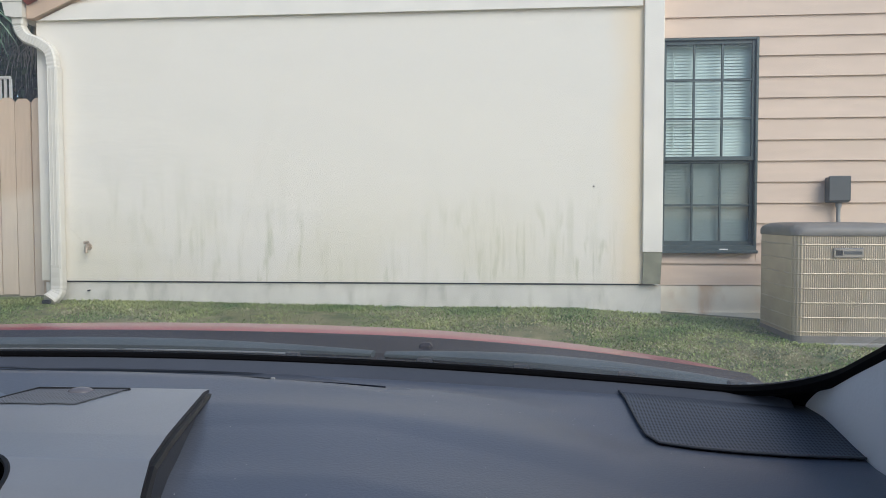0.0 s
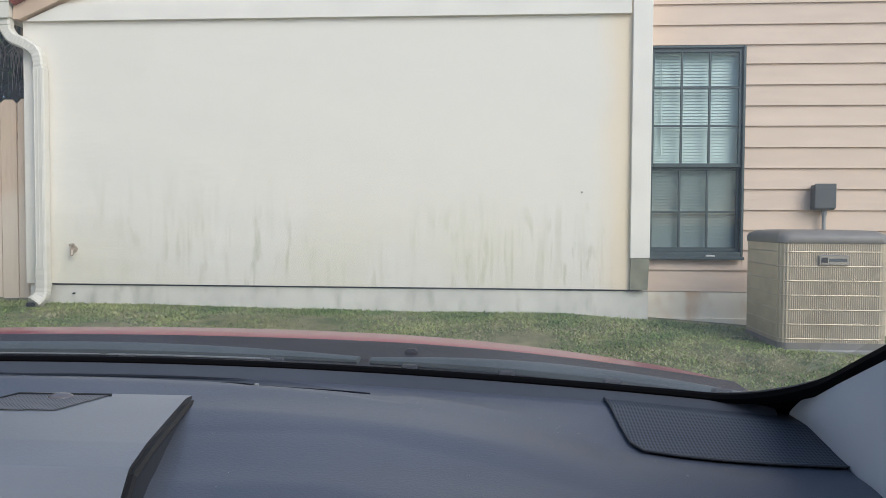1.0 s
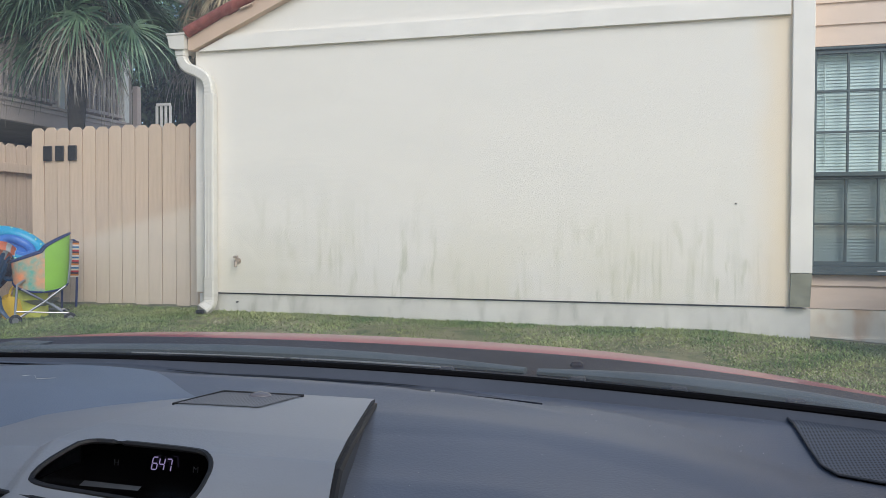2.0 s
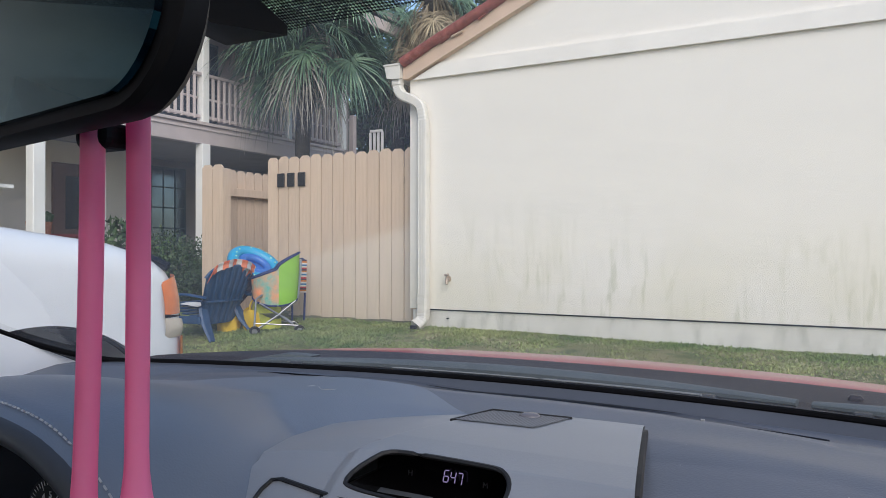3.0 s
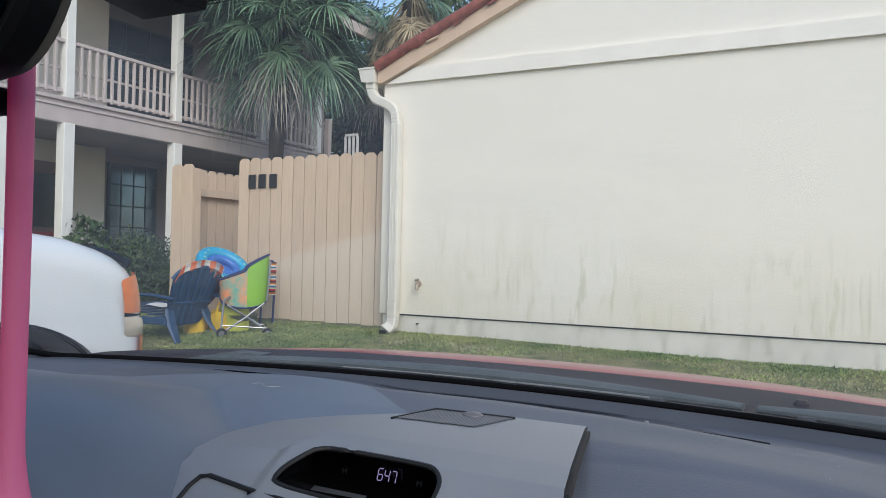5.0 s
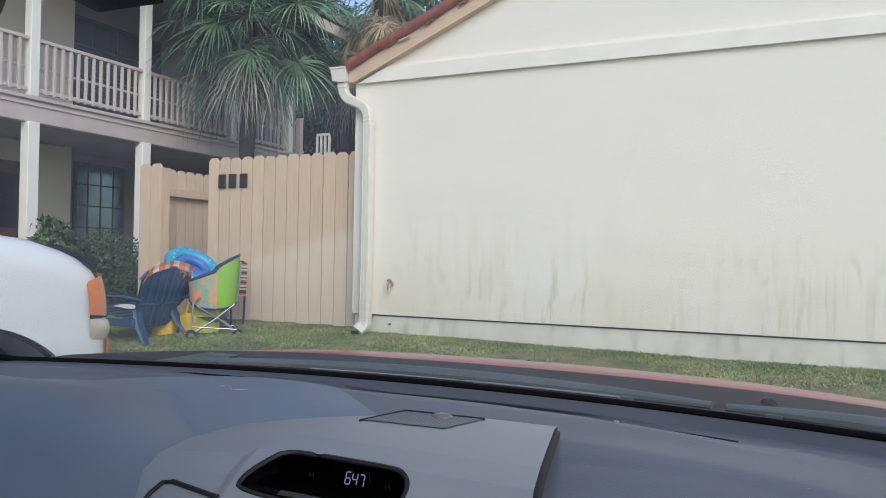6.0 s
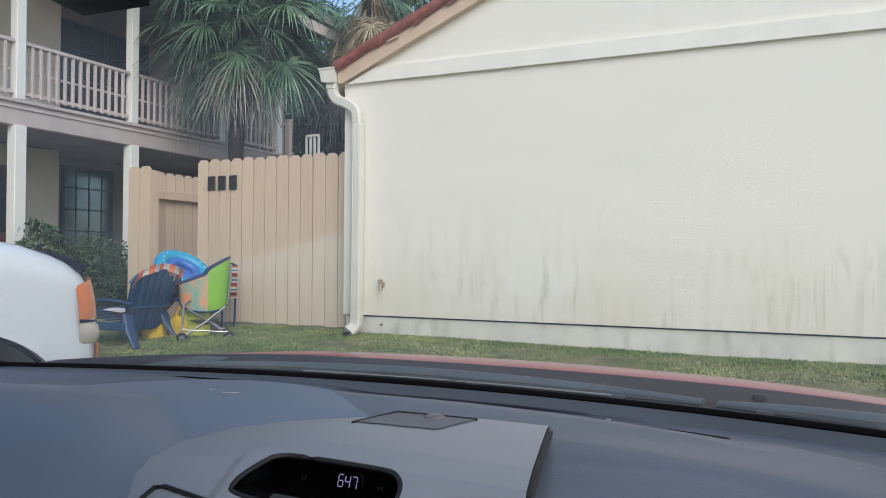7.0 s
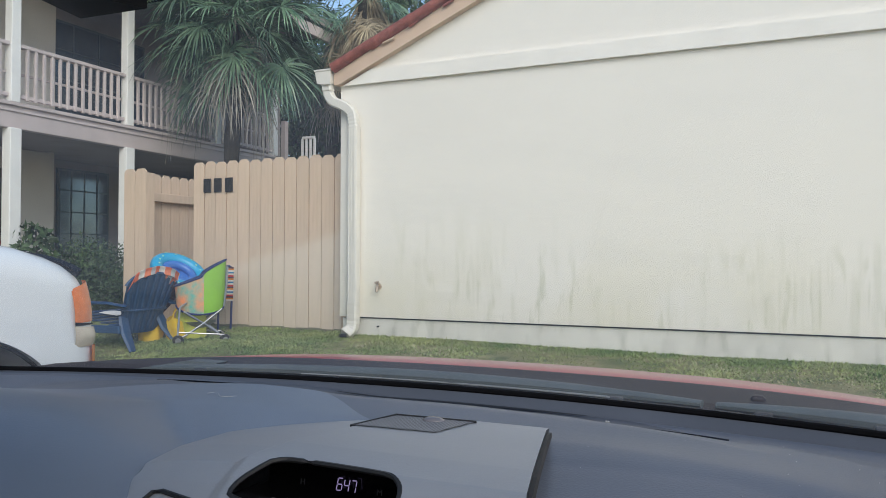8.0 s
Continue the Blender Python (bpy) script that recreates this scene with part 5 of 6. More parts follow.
for s in (-1, 1):
    part("arm", tube([(s * 0.215, -0.08, 0.40), (s * 0.29, 0.02, 0.432), (s * 0.32, 0.2, 0.435), (s * 0.31, 0.46, 0.43), (s * 0.29, 0.53, 0.425)], [0.03, 0.036, 0.042, 0.045, 0.03], 10, 0.35, (1, 0, 0)), M_blue, chair, smooth=True)
    part("front_leg", tube([(s * 0.29, 0.42, 0.43), (s * 0.28, 0.45, 0.2), (s * 0.29, 0.48, 0.0)], [0.03, 0.032, 0.026], 8, 0.5), M_blue, chair, smooth=True)
    part("rear_leg", tube([(s * 0.165, 0.02, 0.30), (s * 0.185, -0.03, 0.17), (s * 0.22, -0.15, 0.0)], [0.040, 0.044, 0.028], 8, 0.6), M_blue, chair, smooth=True)
    part("side_rail", box((s * 0.24 - 0.012, -0.04, 0.16), (s * 0.24 + 0.012, 0.48, 0.23), 0.006), M_blue, chair)
CH = chair.matrix_basis

towel = part("towel", sheet(lambda u, v: CH @ Vector((-0.21 + 0.42 * u, -0.185 + 0.03 * math.cos(v * 3) + (0.0 if v < 0.4 else 0.26 * (v - 0.4)) + 0.012 * math.sin(u * 14), 0.655 + 0.045 * (1 - (2 * u - 1) ** 2) + 0.06 * math.sin(min(1, v / 0.45) * 1.57) - 0.30 * max(0, v - 0.45) - 0.03 * (2 * u - 1) ** 2)), 26, 22, 0.012), M_towel, None, "", True)
tagged(towel, "orange and white striped towel over the chair back", "towel")
cloth = part("dark_cloth", sheet(lambda u, v: CH @ Vector((0.18 + 0.09 * u, -0.12 + 0.34 * v, 0.57 - 0.45 * v * (0.5 + 0.5 * u) + 0.02 * math.sin(u * 9 + v * 7))), 12, 16, 0.015), M_maroon, None, "", True)
tagged(cloth, "dark maroon garment draped over the chair arm", "clothing")
pap = part("paper", sheet(lambda u, v: CH @ Vector((-0.10 + 0.28 * u, 0.16 + 0.20 * v, 0.305 + 0.02 * v + 0.01 * math.sin(u * 5))), 6, 4, 0.004), M_white)
tagged(pap, "white sheet of paper lying on the chair seat", "paper")

# umbrella stroller
st = thing("stroller", "folding stroller with lime green and printed fabric seat", "stroller", pose(-5.09, 6.19, -0.075, 0, 0, 45))


def seat_pt(a, v):
    """A fabric bucket, its rim low before the sitter and high behind; a is the turn about the upright."""
    r = 0.93 + 0.07 * v
    lo = 0.375 - 0.085 * max(0.0, -math.sin(a)) - 0.03 * max(0.0, math.sin(a))
    hi = 0.645 + 0.09 * math.cos(a) + 0.075 * max(0.0, math.cos(a)) ** 0.4
    return Vector((0.235 * r * math.cos(a), 0.165 * r * math.sin(a), lo + (hi - lo) * v))


def turn(u, a0, a1):
    return radians(a0 + (a1 - a0) * u)


part("seat_fabric", sheet(lambda u, v: seat_pt(turn(u, -84, 84), v), 24, 12), M_lime, st, "lime green fabric side", smooth=True)
part("print_fabric", sheet(lambda u, v: seat_pt(turn(u, 84, 276), v), 28, 12), M_print, st, "teal and orange printed fabric", smooth=True)
part("seat_bottom", sheet(lambda u, v: Vector((0, 0.0, 0.30)).lerp(seat_pt(turn(u, 0, 360), 0), v), 36, 4), M_lime, st)
part("top_tape", tube([seat_pt(turn(i / 48, 0, 360), 1.0) for i in range(49)], 0.010, 8), M_navytape, st, smooth=True)
part("bottom_tape", tube([seat_pt(turn(i / 48, 0, 360), 0.0) for i in range(49)], 0.010, 8), M_navytape, st, smooth=True)
for s in (-1, 1):
    y = 0.15 * s
    part("cross_tube", tube([(-0.16, y, 0.32), (0.05, y * 1.1, 0.19), (0.22, y * 1.25, 0.06)], 0.0105, 8), M_chrome, st, smooth=True)
    part("cross_tube", tube([(0.19, y, 0.34), (0.0, y * 1.1, 0.19), (-0.20, y * 1.25, 0.06)], 0.0105, 8), M_chrome, st, smooth=True)
    part("side_tube", tube([(-0.21, y * 1.25, 0.06), (-0.19, y, 0.36), (-0.13, y * 0.9, 0.40)], 0.0105, 8), M_chrome, st, smooth=True)
    part("side_tube", tube([(0.21, y * 0.8, 0.36), (0.235, y * 0.7, 0.60), (0.24, y * 0.65, 0.74)], 0.0105, 8), M_chrome, st, smooth=True)
    part("axle_tube", tube([(-0.20, y * 1.25, 0.13), (0.21, y * 1.25, 0.10)], 0.007, 8), M_chrome, st)
    for x in (-0.205, 0.22):
        for q in (-0.016, 0.016):
            wl = part("wheel", tube([(x, y * 1.25 + q - 0.008, 0.052), (x, y * 1.25 + q + 0.008, 0.052)], 0.052, 20), M_tyre, st)
            part("hub", tube([(x, y * 1.25 + q - 0.010, 0.052), (x, y * 1.25 + q + 0.010, 0.052)], 0.028, 12), M_chrome, wl)
for x, z in ((-0.20, 0.10), (0.0, 0.19), (0.21, 0.10)):
    part("cross_bar", tube([(x, -0.18, z), (x, 0.18, z)], 0.007, 8), M_chrome, st)
part("basket", sheet(lambda u, v: (-0.15 + 0.30 * u, -0.13 + 0.26 * v, 0.22 - 0.07 * math.sin(u * math.pi) * math.sin(v * math.pi)), 10, 10), M_conduit, st)

# pool float, bags
fl = thing("pool_float", "turquoise inflatable baby float with green spots", "pool float", pose(-5.52, 6.36, 0.60, 38, 26, 40) @ Matrix.Scale(0.86, 4))
bm = bmesh.new()
add_tube(bm, [(0.27 * math.cos(a), 0.21 * math.sin(a), 0) for a in [2 * math.pi * i / 48 for i in range(49)]], 0.072, 14, 1, (0, 0, 1), False)
part("ring", bm, M_floatblue, fl, "turquoise outer ring", smooth=True)
bm = bmesh.new()
add_tube(bm, [(0.16 * math.cos(a), 0.12 * math.sin(a), 0) for a in [2 * math.pi * i / 36 for i in range(37)]], 0.048, 12, 1, (0, 0, 1), False)
part("inner_ring", bm, M_floatin, fl, "royal blue inner ring", smooth=True)
part("seat", sheet(lambda u, v: (-0.15 + 0.3 * u, -0.11 + 0.22 * v, -0.03 + 0.01 * math.sin(u * 9)), 6, 6, 0.01), M_floatin, fl)
for i in range(18):
    a, b2 = 2 * math.pi * i / 18, random.uniform(0.5, 1.9)
    r = 0.24 + 0.071 * math.cos(b2)
    p = Vector((0.27 / 0.24 * r * math.cos(a), 0.21 / 0.24 * r * math.sin(a), 0.071 * math.sin(b2)))
    bm = bmesh.new()
    bmesh.ops.create_icosphere(bm, subdivisions=1, radius=0.012)
    for v in bm.verts:
        v.co += p
    part("spot", bm, M_spot, fl)


def bag(name, label, mtl, m, w2, d2, h, handles=True):
    t = thing(name, label, "bag", m)
    part("sack", sheet(lambda u, v: ((lambda a, k: (w2 * k * math.cos(a), d2 * k * math.sin(a), h * v + 0.02 * math.sin(3 * a) * v))(2 * math.pi * u, 0.85 + 0.2 * math.sin(v * 2.6) + 0.05 * math.sin(5 * 2 * math.pi * u + 4 * v))), 36, 12), mtl, t, smooth=True)
    part("bottom", tube([(0, 0, 0.0), (0, 0, 0.012)], w2 * 0.8, 20, d2 / w2), mtl, t)
    if handles:
        part("handle", tube([(w2 * 0.5 * math.cos(a), 0.0, h + 0.11 * math.sin(a)) for a in [math.pi * i / 12 for i in range(13)]], 0.010, 6, 0.5), mtl, t)
    return t


bag("beach_bag", "crumpled yellow canvas beach bag on the grass", M_yellow, pose(-5.30, 6.12, -0.06, 4, 3, 20), 0.115, 0.09, 0.22)
bag("beach_bag", "small deep yellow bag lying under the chair", M_yellow, pose(-5.52, 5.98, -0.07, -10, 8, 60), 0.11, 0.09, 0.20, False)
bag("cloth_bundle", "pale yellow cloth bundle under the stroller", M_paleyellow, pose(-5.20, 6.22, -0.05, 6, -4, 0), 0.15, 0.12, 0.30, False)
fold = thing("folded_beach_chair", "folded beach chair with rainbow striped canvas leaning on the gate", "beach chair", pose(-5.175, 6.63, -0.04, -7, 0, 30))
for s in (-1, 1):
    part("frame_tube", tube([(0.062 * s, 0, 0), (0.066 * s, 0, 0.40), (0.060 * s, 0, 0.69)], 0.011, 8), M_navytape, fold, smooth=True)
part("top_tube", tube([(-0.060, 0, 0.69), (-0.03, 0, 0.715), (0.03, 0, 0.715), (0.060, 0, 0.69)], 0.011, 8), M_navytape, fold, smooth=True)
part("canvas", sheet(lambda u, v: (-0.082 + 0.164 * u, -0.020 - 0.014 * math.sin(u * math.pi), 0.36 + 0.34 * v), 8, 10, 0.006), M_bag, fold, "rainbow striped canvas", smooth=True)
part("foot_tube", tube([(-0.062, 0, 0.005), (0.062, 0, 0.005)], 0.010, 8), M_navytape, fold)
# ---------------------------------------------------------------- the two-storey building behind
FX = -9.4
bld = thing("apartment_building", "two-storey beige building with long balconies", "building")
part("ground_floor_wall", box((FX - 2.0, -8, -0.6), (FX - 1.8, 9.42, 2.5)), M_stucco, bld)
# Recess walls on both floors wear the dark soffit colour as painted shade.
part("ground_floor_wall", box((FX - 2.6, 9.42, -0.6), (FX - 2.4, 13.5, 2.5)), M_soffit_shade, bld)
part("wall_return", box((FX - 2.6, 9.30, -0.6), (FX - 1.804, 9.418, 5.6)), M_stucco, bld)
part("upper_wall", box((FX - 2.0, -8, 2.85), (FX - 1.8, 9.42, 5.6)), M_stucco, bld)
part("upper_wall", box((FX - 2.6, 9.42, 2.85), (FX - 2.4, 13.5, 5.6)), M_soffit_shade, bld)
part("end_wall", box((FX - 2.6, 13.3, -0.6), (FX - 0.2, 13.5, 5.6)), M_soffit_shade, bld)
part("balcony_floor", box((FX - 2.6, -8, 2.52), (FX - 0.06, 13.5, 2.80)), M_soffit_shade, bld)
part("beam", box((FX - 0.06, -8, 2.48), (FX + 0.04, 13.0, 2.78), 0.006), M_rail, bld, "pinkish beige beam")
part("beam_cap", box((FX - 0.08, -8, 2.78), (FX + 0.08, 13.0, 2.83), 0.006), M_rail, bld)
part("beam_lip", box((FX + 0.04, -8, 2.70), (FX + 0.06, 13.0, 2.73), 0.004), M_rail, bld)
part("roof", box((FX - 3.0, -9, 5.5), (FX + 0.7, 14.2, 5.75), 0.02), M_soffit_shade, bld)
part("roof_fascia", box((FX + 0.62, -9, 5.3), (FX + 0.7, 14.2, 5.6), 0.01), M_rail, bld)
posts = (1.8, 3.9, 5.78, 7.345, 9.285, 11.32, 13.0)
for y in posts:
    part("upper_post", box((FX - 0.065, y - 0.07, 2.83), (FX + 0.075, y + 0.07, 5.5), 0.008), M_post, bld)
    part("lower_post", box((FX - 0.08, y - 0.085, -0.6), (FX + 0.085, y + 0.085, 2.48), 0.008), M_post, bld)
part("lower_post", box((FX - 0.08, 6.365, -0.6), (FX + 0.085, 6.535, 2.48), 0.008), M_post, bld)
bal = None
for y0, y1 in zip(posts, posts[1:]):
    a, c = y0 + 0.07, y1 - 0.07
    rl = part("railing", box((FX - 0.05, a, 3.58), (FX + 0.05, c, 3.63), 0.006), M_rail, bld, "painted wooden railing")
    part("bottom_rail", box((FX - 0.03, a, 2.90), (FX + 0.03, c, 2.95), 0.004), M_rail, rl)
    part("mid_rail", box((FX - 0.055, a, 3.22), (FX - 0.03, c, 3.255), 0.004), M_rail, rl)
    k = max(2, int((c - a) / 0.125))
    for i in range(1, k):
        y = a + (c - a) * i / k
        if bal is None:
            bal = part("baluster", box((-0.02, -0.02, 2.88), (0.02, 0.02, 3.585), 0.004), M_rail, rl)
            bal.location = (FX + 0.02, y, 0)
        else:
            b2 = new("baluster", bal.data)
            b2.parent, b2.location = rl, (FX + 0.02, y, 0)


def far_window(x, y0, y1, z0, z1, name="window"):
    wd = part(name, box((x, y0, z0), (x + 0.05, y1, z1), 0.004), M_winframe, bld, "dark gridded window")
    part("pane", box((x + 0.05, y0 + 0.05, z0 + 0.05), (x + 0.056, y1 - 0.05, z1 - 0.05)), M_farglass, wd)
    for i in range(1, 4):
        y = y0 + (y1 - y0) * i / 4
        part("bar", box((x + 0.05, y - 0.012, z0 + 0.05), (x + 0.066, y + 0.012, z1 - 0.05)), M_winframe, wd)
    for i in range(1, 4):
        z = z0 + (z1 - z0) * i / 4
        part("bar", box((x + 0.05, y0 + 0.05, z - 0.012), (x + 0.066, y1 - 0.05, z + 0.012)), M_winframe, wd)


far_window(FX - 2.4, 9.93, 11.05, 0.80, 2.36)
far_window(FX - 2.4, 9.66, 11.9, 2.9, 5.0, "sliding_window")
far_window(FX - 1.8, 6.2, 7.0, 3.4, 4.8)
dr = part("door", box((FX - 1.8, 7.85, -0.3), (FX - 1.74, 8.75, 2.15), 0.006), M_door, bld, "brown entrance door")
part("door_window", box((FX - 1.74, 8.05, 1.1), (FX - 1.735, 8.55, 1.95), 0.002), M_gloss, dr)
# stairs
stair = thing("outdoor_staircase", "open beige staircase climbing beside the building", "stairs")
for i in range(9):
    part("tread", box((FX - 1.1, 5.95 - 0.27 * i, 1.55 + 0.175 * i), (FX - 0.14, 6.25 - 0.27 * i, 1.60 + 0.175 * i), 0.006), M_post, stair)
part("stair_post", box((FX - 0.7, 6.1, -0.6), (FX - 0.55, 6.25, 1.56), 0.006), M_post, stair)
tb = thing("red_bench", "low red painted bench on the porch", "bench")
part("top", box((FX - 1.5, 7.0, 0.95), (FX - 1.0, 8.2, 1.0), 0.006), M_redwood, tb)
part("apron", box((FX - 1.05, 7.0, 0.80), (FX - 1.02, 8.2, 0.84), 0.004), M_redwood, tb)
for y in (7.05, 8.1):
    part("leg", box((FX - 1.1, y, -0.55), (FX - 1.03, y + 0.06, 0.95), 0.004), M_redwood, tb)
for y in (7.15, 7.38):
    pt = thing("flower_pot", "terracotta pot with a small plant on the bench", "plant pot", group="pots on the bench")
    part("pot", tube([(FX - 1.2, y, 1.0), (FX - 1.2, y, 1.18)], [0.06, 0.085], 14), M_pot, pt)
    part("plant", tube([(FX - 1.2, y, 1.17), (FX - 1.19, y + 0.02, 1.28), (FX - 1.2, y, 1.34)], [0.07, 0.09, 0.01], 8), M_leaf, pt)

# the farther wing's balcony rails
wing = thing("far_balcony", "pale balcony railing of the farther wing", "balcony")
part("floor", box((-11.6, 14.0, 2.6), (-8.0, 16.5, 2.85), 0.01), M_soffit_shade, wing)
for x0, x1, zt in ((-11.2, -9.91, 3.66), (-9.38, -9.07, 3.36)):
    rl = part("railing", box((x0, 13.97, zt - 0.05), (x1, 14.03, zt), 0.004), M_post, wing)
    k = int((x1 - x0) / 0.09)
    for i in range(k + 1):
        x = x0 + (x1 - x0) * i / k
        part("baluster", box((x - 0.02, 13.98, 2.80), (x + 0.02, 14.02, zt - 0.05)), M_post, rl)
for x in (-9.85,):
    part("post", box((x - 0.06, 13.94, -0.5), (x + 0.06, 14.06, 3.72), 0.006), M_rail, wing)


# ---------------------------------------------------------------- palms
def frond_mesh(rng, name, hub, fwd, n, length, droop, width, mtl):
    """A folded fan leaf at the end of its stalk; the ribbons bend over and hang at their tips."""
    side = fwd.cross(Vector((0, 0, 1)))
    side = side.normalized() if side.length > 0.05 else Vector((1, 0, 0))
    up = side.cross(fwd).normalized()
    roll = rng.uniform(-0.7, 0.7)
    side, up = side * math.cos(roll) + up * math.sin(roll), up * math.cos(roll) - side * math.sin(roll)
    vs, fs = [], []
    for i in range(n):
        a = radians(-118 + 236 * i / (n - 1)) + rng.uniform(-0.05, 0.05)
        ln = length * (0.70 + 0.30 * math.cos(a * 0.7)) * rng.uniform(0.82, 1.1)
        d = fwd * math.cos(a) + side * math.sin(a) + up * (0.30 * abs(math.sin(a)))
        w = d.cross(up)
        w = (w.normalized() if w.length > 0.05 else side) + up * rng.uniform(-0.5, 0.5)
        w0, hang = width * rng.uniform(0.8, 1.25), droop * rng.uniform(0.6, 1.35)
        base = len(vs)
        for k, s in enumerate((0.03, 0.3, 0.55, 0.78, 1.0)):
            p = hub + d * (ln * s * (1 - 0.32 * hang * s)) - Vector((0, 0, 1)) * (hang * ln * s ** 2.3)
            q = w * (w0 * (0.5, 1.0, 0.9, 0.55, 0.08)[k])
            vs += [p + q, p - q]
        fs += [(base + 2 * k, base + 2 * k + 1, base + 2 * k + 3, base + 2 * k + 2) for k in range(4)]
    me = bpy.data.meshes.new(name)
    me.from_pydata(vs, [], fs)
    me.materials.append(mtl)
    return me


def palm(name, label, x, y, base, top, green, dead, size, seed, rad, dry=None, dry_from=0.0, dry_to=2 * math.pi):
    rng = random.Random(seed)
    t = thing(name, label, "palm tree", pose(x, y, base))
    h = top - base
    part("trunk", tube([(0.06 * math.sin(i * 0.7), 0.05 * math.cos(i), h * i / 16) for i in range(17)], [rad * (1.15 if i < 2 else 1.0) + 0.012 * (i % 2) for i in range(17)], 14), M_green_pole, t, smooth=True)
    for i in range(green + dead):
        is_dead = i >= green
        az = rng.uniform(dry_from, dry_to) if is_dead else i * 2.399 + rng.uniform(-0.3, 0.3)
        el = radians(rng.uniform(-76, -50)) if is_dead else radians(80 - 138 * (i / green) ** 0.9 + rng.uniform(-8, 8))
        ln = size * (rng.uniform(0.35, 0.80) if is_dead else rng.uniform(0.30, 0.72))
        d = Vector((math.cos(az) * math.cos(el), math.sin(az) * math.cos(el), math.sin(el)))
        start = Vector((0, 0, h + rng.uniform(-0.25, 0.05)))
        tip = start + d * ln + Vector((0, 0, -0.12 * ln))
        fwd = (d + Vector((0, 0, -0.65 if is_dead else -0.22))).normalized()
        mtl = (dry or M_dead) if is_dead else M_frond
        kind_ = "dry_frond" if is_dead else "frond"
        me = frond_mesh(rng, kind_, tip, fwd, 16 if is_dead else 30, size * rng.uniform(0.34, 0.46) * (1.05 if is_dead else 1.15), rng.uniform(0.6, 1.0) if is_dead else rng.uniform(0.22, 0.60), 0.0125 if is_dead else 0.0135, mtl)
        new(kind_, me).parent = t
        part("stalk", tube([start, start.lerp(tip, 0.6) + Vector((0, 0, 0.03)), tip], [0.018, 0.013, 0.008], 5), mtl, t)
    return t


palm("palm_tree", "green fan palm with drooping dry lower fronds", -8.05, 10.2, -0.1, 4.80, 112, 16, 1.75, 3, 0.12, None, -2.7, 0.8)
palm("palm_tree", "fan palm with many golden-brown hanging fronds", -8.0, 14.4, -0.1, 6.5, 26, 95, 1.9, 8, 0.17, M_golden)
palm("palm_tree", "tall dark green fan palm beyond the balconies", -10.3, 16.5, -0.1, 5.6, 60, 16, 1.6, 12, 0.16)
palm("palm_tree", "fan palm rising beyond the tiled roof", -4.9, 15.5, -0.1, 6.0, 40, 40, 1.7, 21, 0.17, M_golden)


def leaves(name, blobs, count, size, mtl, parent, seed, flat=0.0):
    """Many small leaves strewn through ellipsoids, thicker near their skin."""
    rng = np.random.default_rng(seed)
    vs, fs = [], []
    tot = sum(b[3] * b[4] * b[5] for b in blobs)
    for cx, cy, cz, rx, ry, rz in blobs:
        k = int(count * rx * ry * rz / tot)
        d = rng.normal(size=(k, 3))
        d /= np.linalg.norm(d, axis=1)[:, None]
        r = rng.uniform(0.35, 1.0, k) ** 0.5 * rng.uniform(0.85, 1.12, k)
        c = d * r[:, None] * (rx, ry, rz) + (cx, cy, cz)
        t1 = rng.normal(size=(k, 3))
        t1 /= np.linalg.norm(t1, axis=1)[:, None]
        t2 = np.cross(t1, d)
        t2 /= np.linalg.norm(t2, axis=1)[:, None] + 1e-6
        s = size * rng.uniform(0.6, 1.4, k)[:, None]
        for q in ((t1 * -1) * s, t2 * s * 0.45, t1 * s, t2 * s * -0.45):
            vs.append(c + q)
        fs.append(np.arange(k)[:, None])
    faces, verts = [], []
    base = 0
    for i in range(len(fs)):
        k = len(fs[i])
        q = np.stack(vs[4 * i:4 * i + 4], 1).reshape(-1, 3)
        verts.append(q)
        faces.append(base + np.arange(4 * k).reshape(k, 4))
        base += 4 * k
    return mesh_of(name, np.concatenate(verts).tolist(), np.concatenate(faces).tolist(), mtl, parent)


def shrub(label, x, y, z, w2, h, count, size, seed):
    t = thing("shrub", label, "shrub", pose(x, y, z))
    for i in range(5):
        a = i * 1.3
        part("stem", tube([(0, 0, 0), (w2 * 0.3 * math.cos(a), w2 * 0.3 * math.sin(a), h * 0.6)], [0.015, 0.006], 5), M_bark, t)
    rng = random.Random(seed)
    blobs = [(rng.uniform(-0.5, 0.5) * w2, rng.uniform(-0.5, 0.5) * w2, h * rng.uniform(0.45, 0.7), w2 * 0.6, w2 * 0.6, h * rng.uniform(0.3, 0.42)) for _ in range(6)]
    leaves("foliage", blobs, count, size, M_leaf, t, seed)
    return t


shrub("clipped dark green shrub before the porch", -8.45, 7.95, -0.3, 0.6, 1.3, 9000, 0.024, 4)
shrub("low green shrub beside the entry fence", -7.7, 7.6, -0.2, 0.36, 0.75, 4500, 0.02, 5)
shrub("dark green shrub along the porch", -8.5, 8.9, -0.3, 0.7, 1.25, 8000, 0.024, 6)
pl = thing("potted_plant", "large-leaved dark plant on the porch", "plant", pose(-8.75, 7.22, -0.35))
part("pot", tube([(0, 0, 0), (0, 0, 0.35)], [0.14, 0.19], 16), M_pot, pl)
part("stem", tube([(0, 0, 0.3), (0.02, 0.02, 0.9), (0, 0, 1.45)], [0.02, 0.015, 0.008], 6), M_bark, pl)
leaves("foliage", [(0, 0, 1.25, 0.24, 0.28, 0.34), (0.05, 0.18, 1.1, 0.18, 0.2, 0.2), (0, -0.2, 1.12, 0.16, 0.2, 0.16)], 330, 0.06, M_leaf, pl, 9)


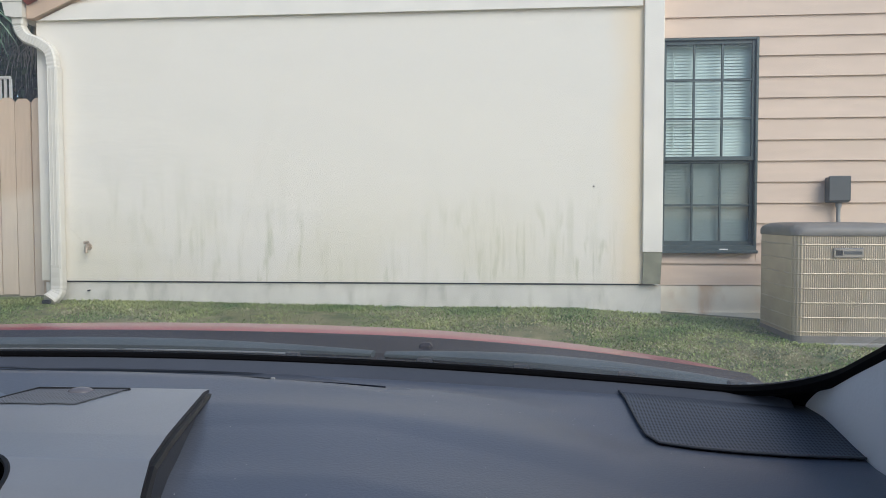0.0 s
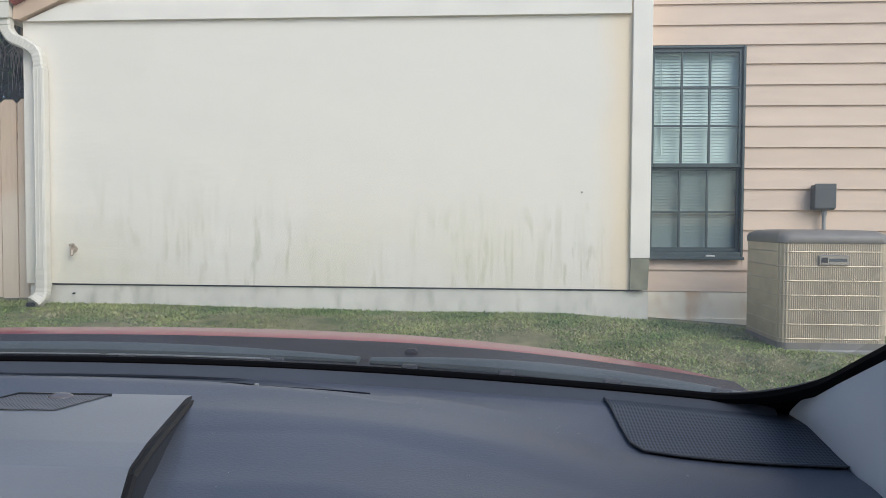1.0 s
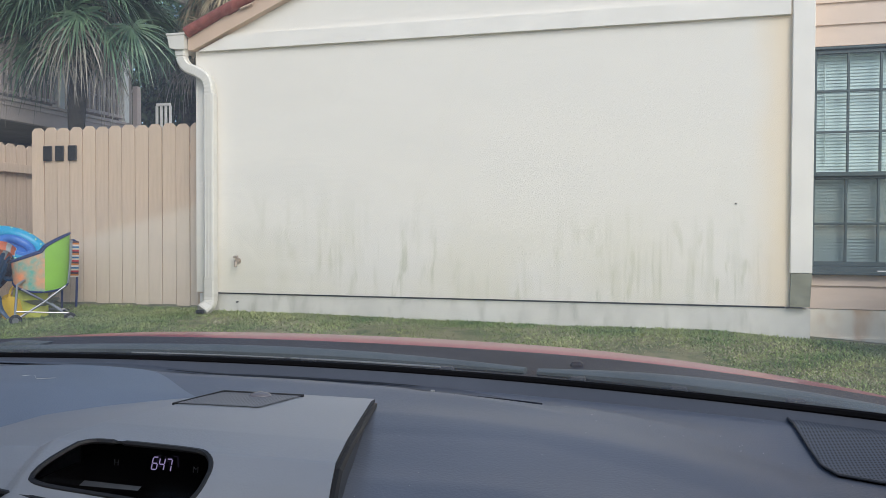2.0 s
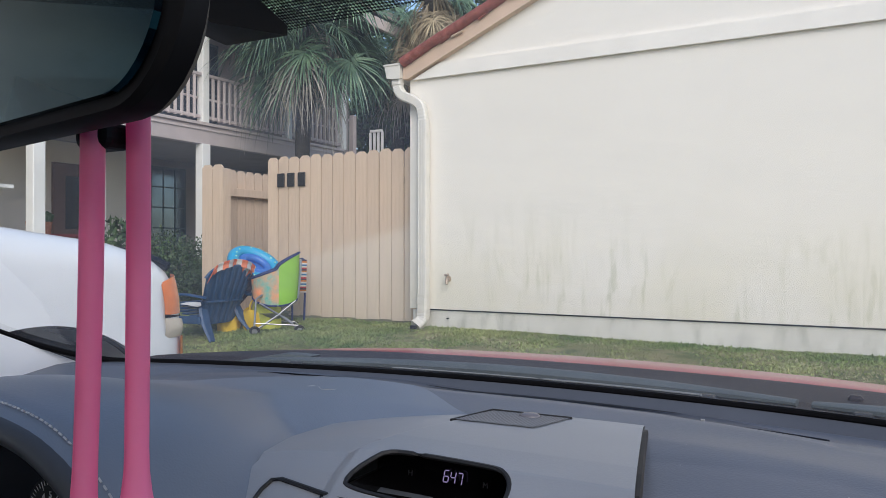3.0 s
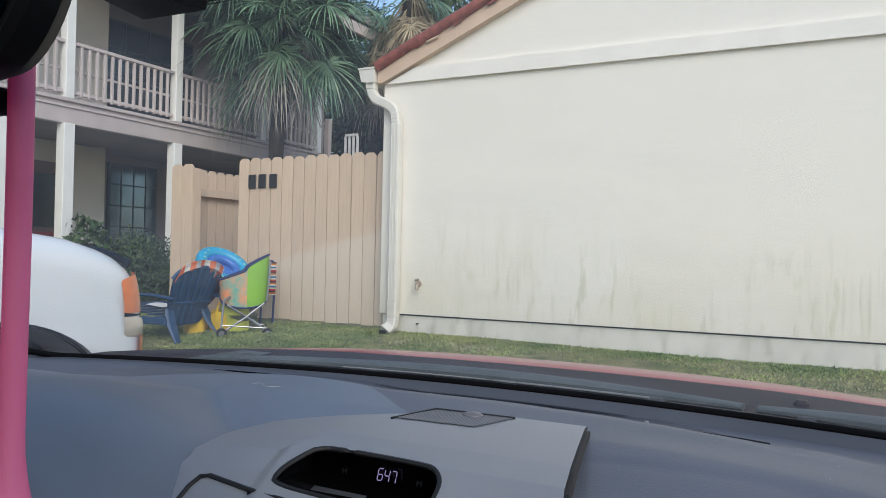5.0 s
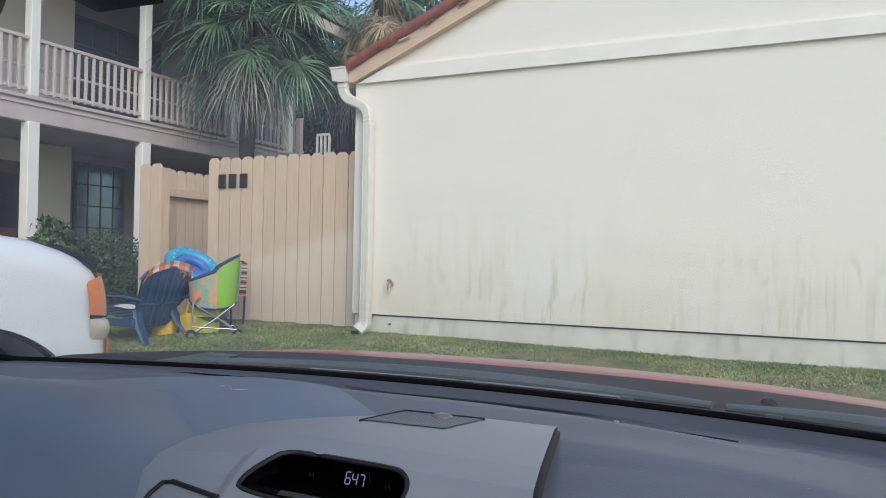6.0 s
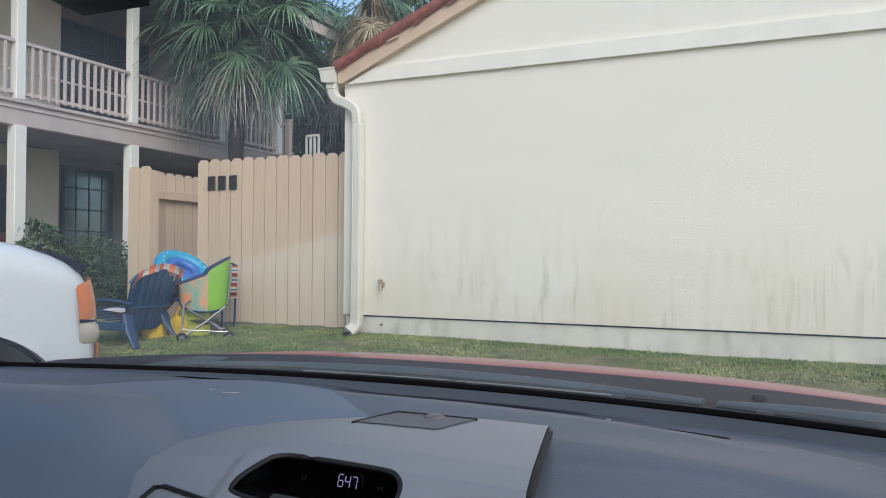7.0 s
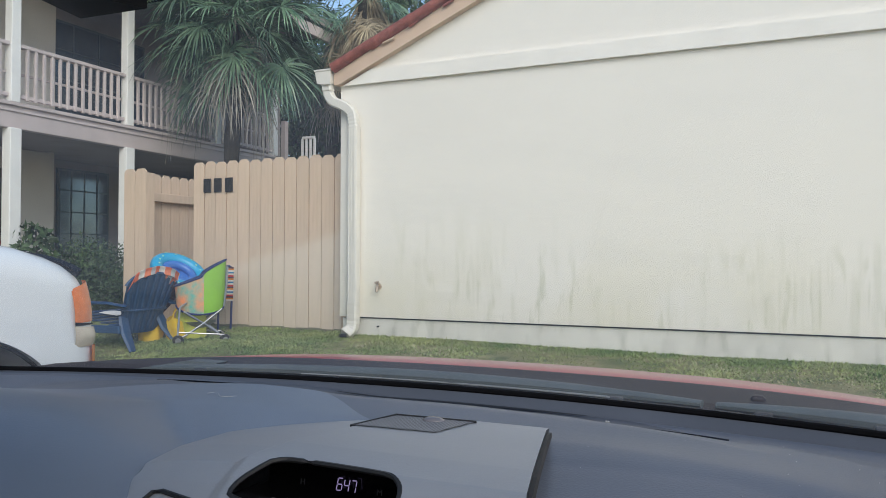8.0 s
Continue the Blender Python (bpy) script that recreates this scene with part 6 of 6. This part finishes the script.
def tree(x, y, h, w2, seed, count):
    rng = random.Random(seed)
    t = thing("tree", "dark leafy tree standing round the lot", "tree", pose(x, y, -0.2), "trees round the lot")
    part("trunk", tube([(0, 0, 0), (0.1, 0, h * 0.3), (0, 0.1, h * 0.65)], [0.22, 0.17, 0.09], 10), M_bark, t, smooth=True)
    blobs = []
    for i in range(11):
        a, r = rng.uniform(0, 6.28), w2 * rng.uniform(0.1, 0.75)
        p = (r * math.cos(a), r * math.sin(a), h * rng.uniform(0.22, 0.92))
        part("limb", tube([(0, 0.05, h * 0.35), (p[0] * 0.6, p[1] * 0.6, p[2] * 0.85), p], [0.07, 0.04, 0.015], 5), M_bark, t)
        blobs.append((*p, w2 * rng.uniform(0.3, 0.5), w2 * rng.uniform(0.3, 0.5), h * rng.uniform(0.12, 0.2)))
    leaves("crown", blobs, count, 0.10, M_leaf, t, seed)


# Last four trees are unseen, added to darken window and mirror reflections.
for i, (x, y, h, w2) in enumerate(((-14.5, 19, 9, 3.2), (-10.5, 20, 8.5, 3.0), (-7.5, 19.5, 8, 3.0), (-12.5, 24, 12, 3.6), (-8.5, 26, 11, 3.6), (-4.5, 22, 8.5, 3.0), (-18, 22, 10, 3.4), (-6.0, 18, 6.2, 2.4), (-8.6, 17.2, 6.5, 2.3), (-11.2, 17.5, 7, 2.3), (-16.5, 15.5, 8, 2.6), (-6.4, 21, 11.5, 3.2), (-9.3, 22.5, 12.5, 3.4), (-9, -26, 8, 4), (-1, -28, 9, 4.5), (7, -26, 8, 4), (15, -24, 8, 4))):
    tree(x, y, h, w2, 40 + i, 9000)


# ---------------------------------------------------------------- grass
def grass(name, label, count, mtl, x0, x1, y0, y1, hmin, hmax, seed, edge=False):
    rng = np.random.default_rng(seed)
    px, py = rng.uniform(x0, x1, count), rng.uniform(y0, y1, count)
    clump = np.array([noise.noise((a * 1.6, b * 1.6, seed)) for a, b in zip(px, py)])
    keep = rng.uniform(-0.55, 0.5, count) < clump + 0.25
    px, py, clump = px[keep], py[keep], clump[keep]
    n = len(px)
    pz = np.array([ground_z(a, b) for a, b in zip(px, py)]) - 0.005
    hgt = rng.uniform(hmin, hmax, n) * (1 + 0.5 * clump)
    az, lean = rng.uniform(0, 2 * math.pi, n), rng.uniform(0.3, 1.6, n)
    wd = rng.uniform(0.0025, 0.006, n)
    s, d = np.stack([-np.sin(az), np.cos(az)], 1), np.stack([np.cos(az), np.sin(az)], 1)
    p = np.stack([px, py], 1)
    v = np.zeros((n, 5, 3))
    mid, tip = p + d * (hgt * lean * 0.3)[:, None], p + d * (hgt * lean)[:, None]
    for k, (q, side, z) in enumerate(((p, -1, 0), (p, 1, 0), (mid, 0.8, 0.6), (mid, -0.8, 0.6), (tip, 0, 1))):
        v[:, k, :2] = q + s * (wd * side)[:, None]
        v[:, k, 2] = pz + hgt * z * (1 - 0.25 * lean)
    base = 5 * np.arange(n)[:, None]
    quads, tris = base + [0, 1, 2, 3], base + [3, 2, 4]
    ob = mesh_of(name, v.reshape(-1, 3).tolist(), quads.tolist() + tris.tolist(), mtl)
    tagged(ob, label, "grass", kind="stuff")


grass("lawn_grass", "short uneven green lawn grass", 230000, M_blade, -7.2, 4.2, 3.7, 6.72, 0.010, 0.027, 1)
grass("dry_grass", "dry straw-coloured grass among the green", 60000, M_straw, -3.4, 4.2, 3.7, 6.50, 0.009, 0.024, 2)
grass("edge_grass", "taller weeds along the foot of the wall", 9000, M_blade, -3.9, 2.1, 6.42, 6.72, 0.012, 0.032, 3)
grass("gate_grass", "longer grass before the gate", 14000, M_blade, -6.6, -3.8, 5.6, 6.84, 0.014, 0.038, 4)
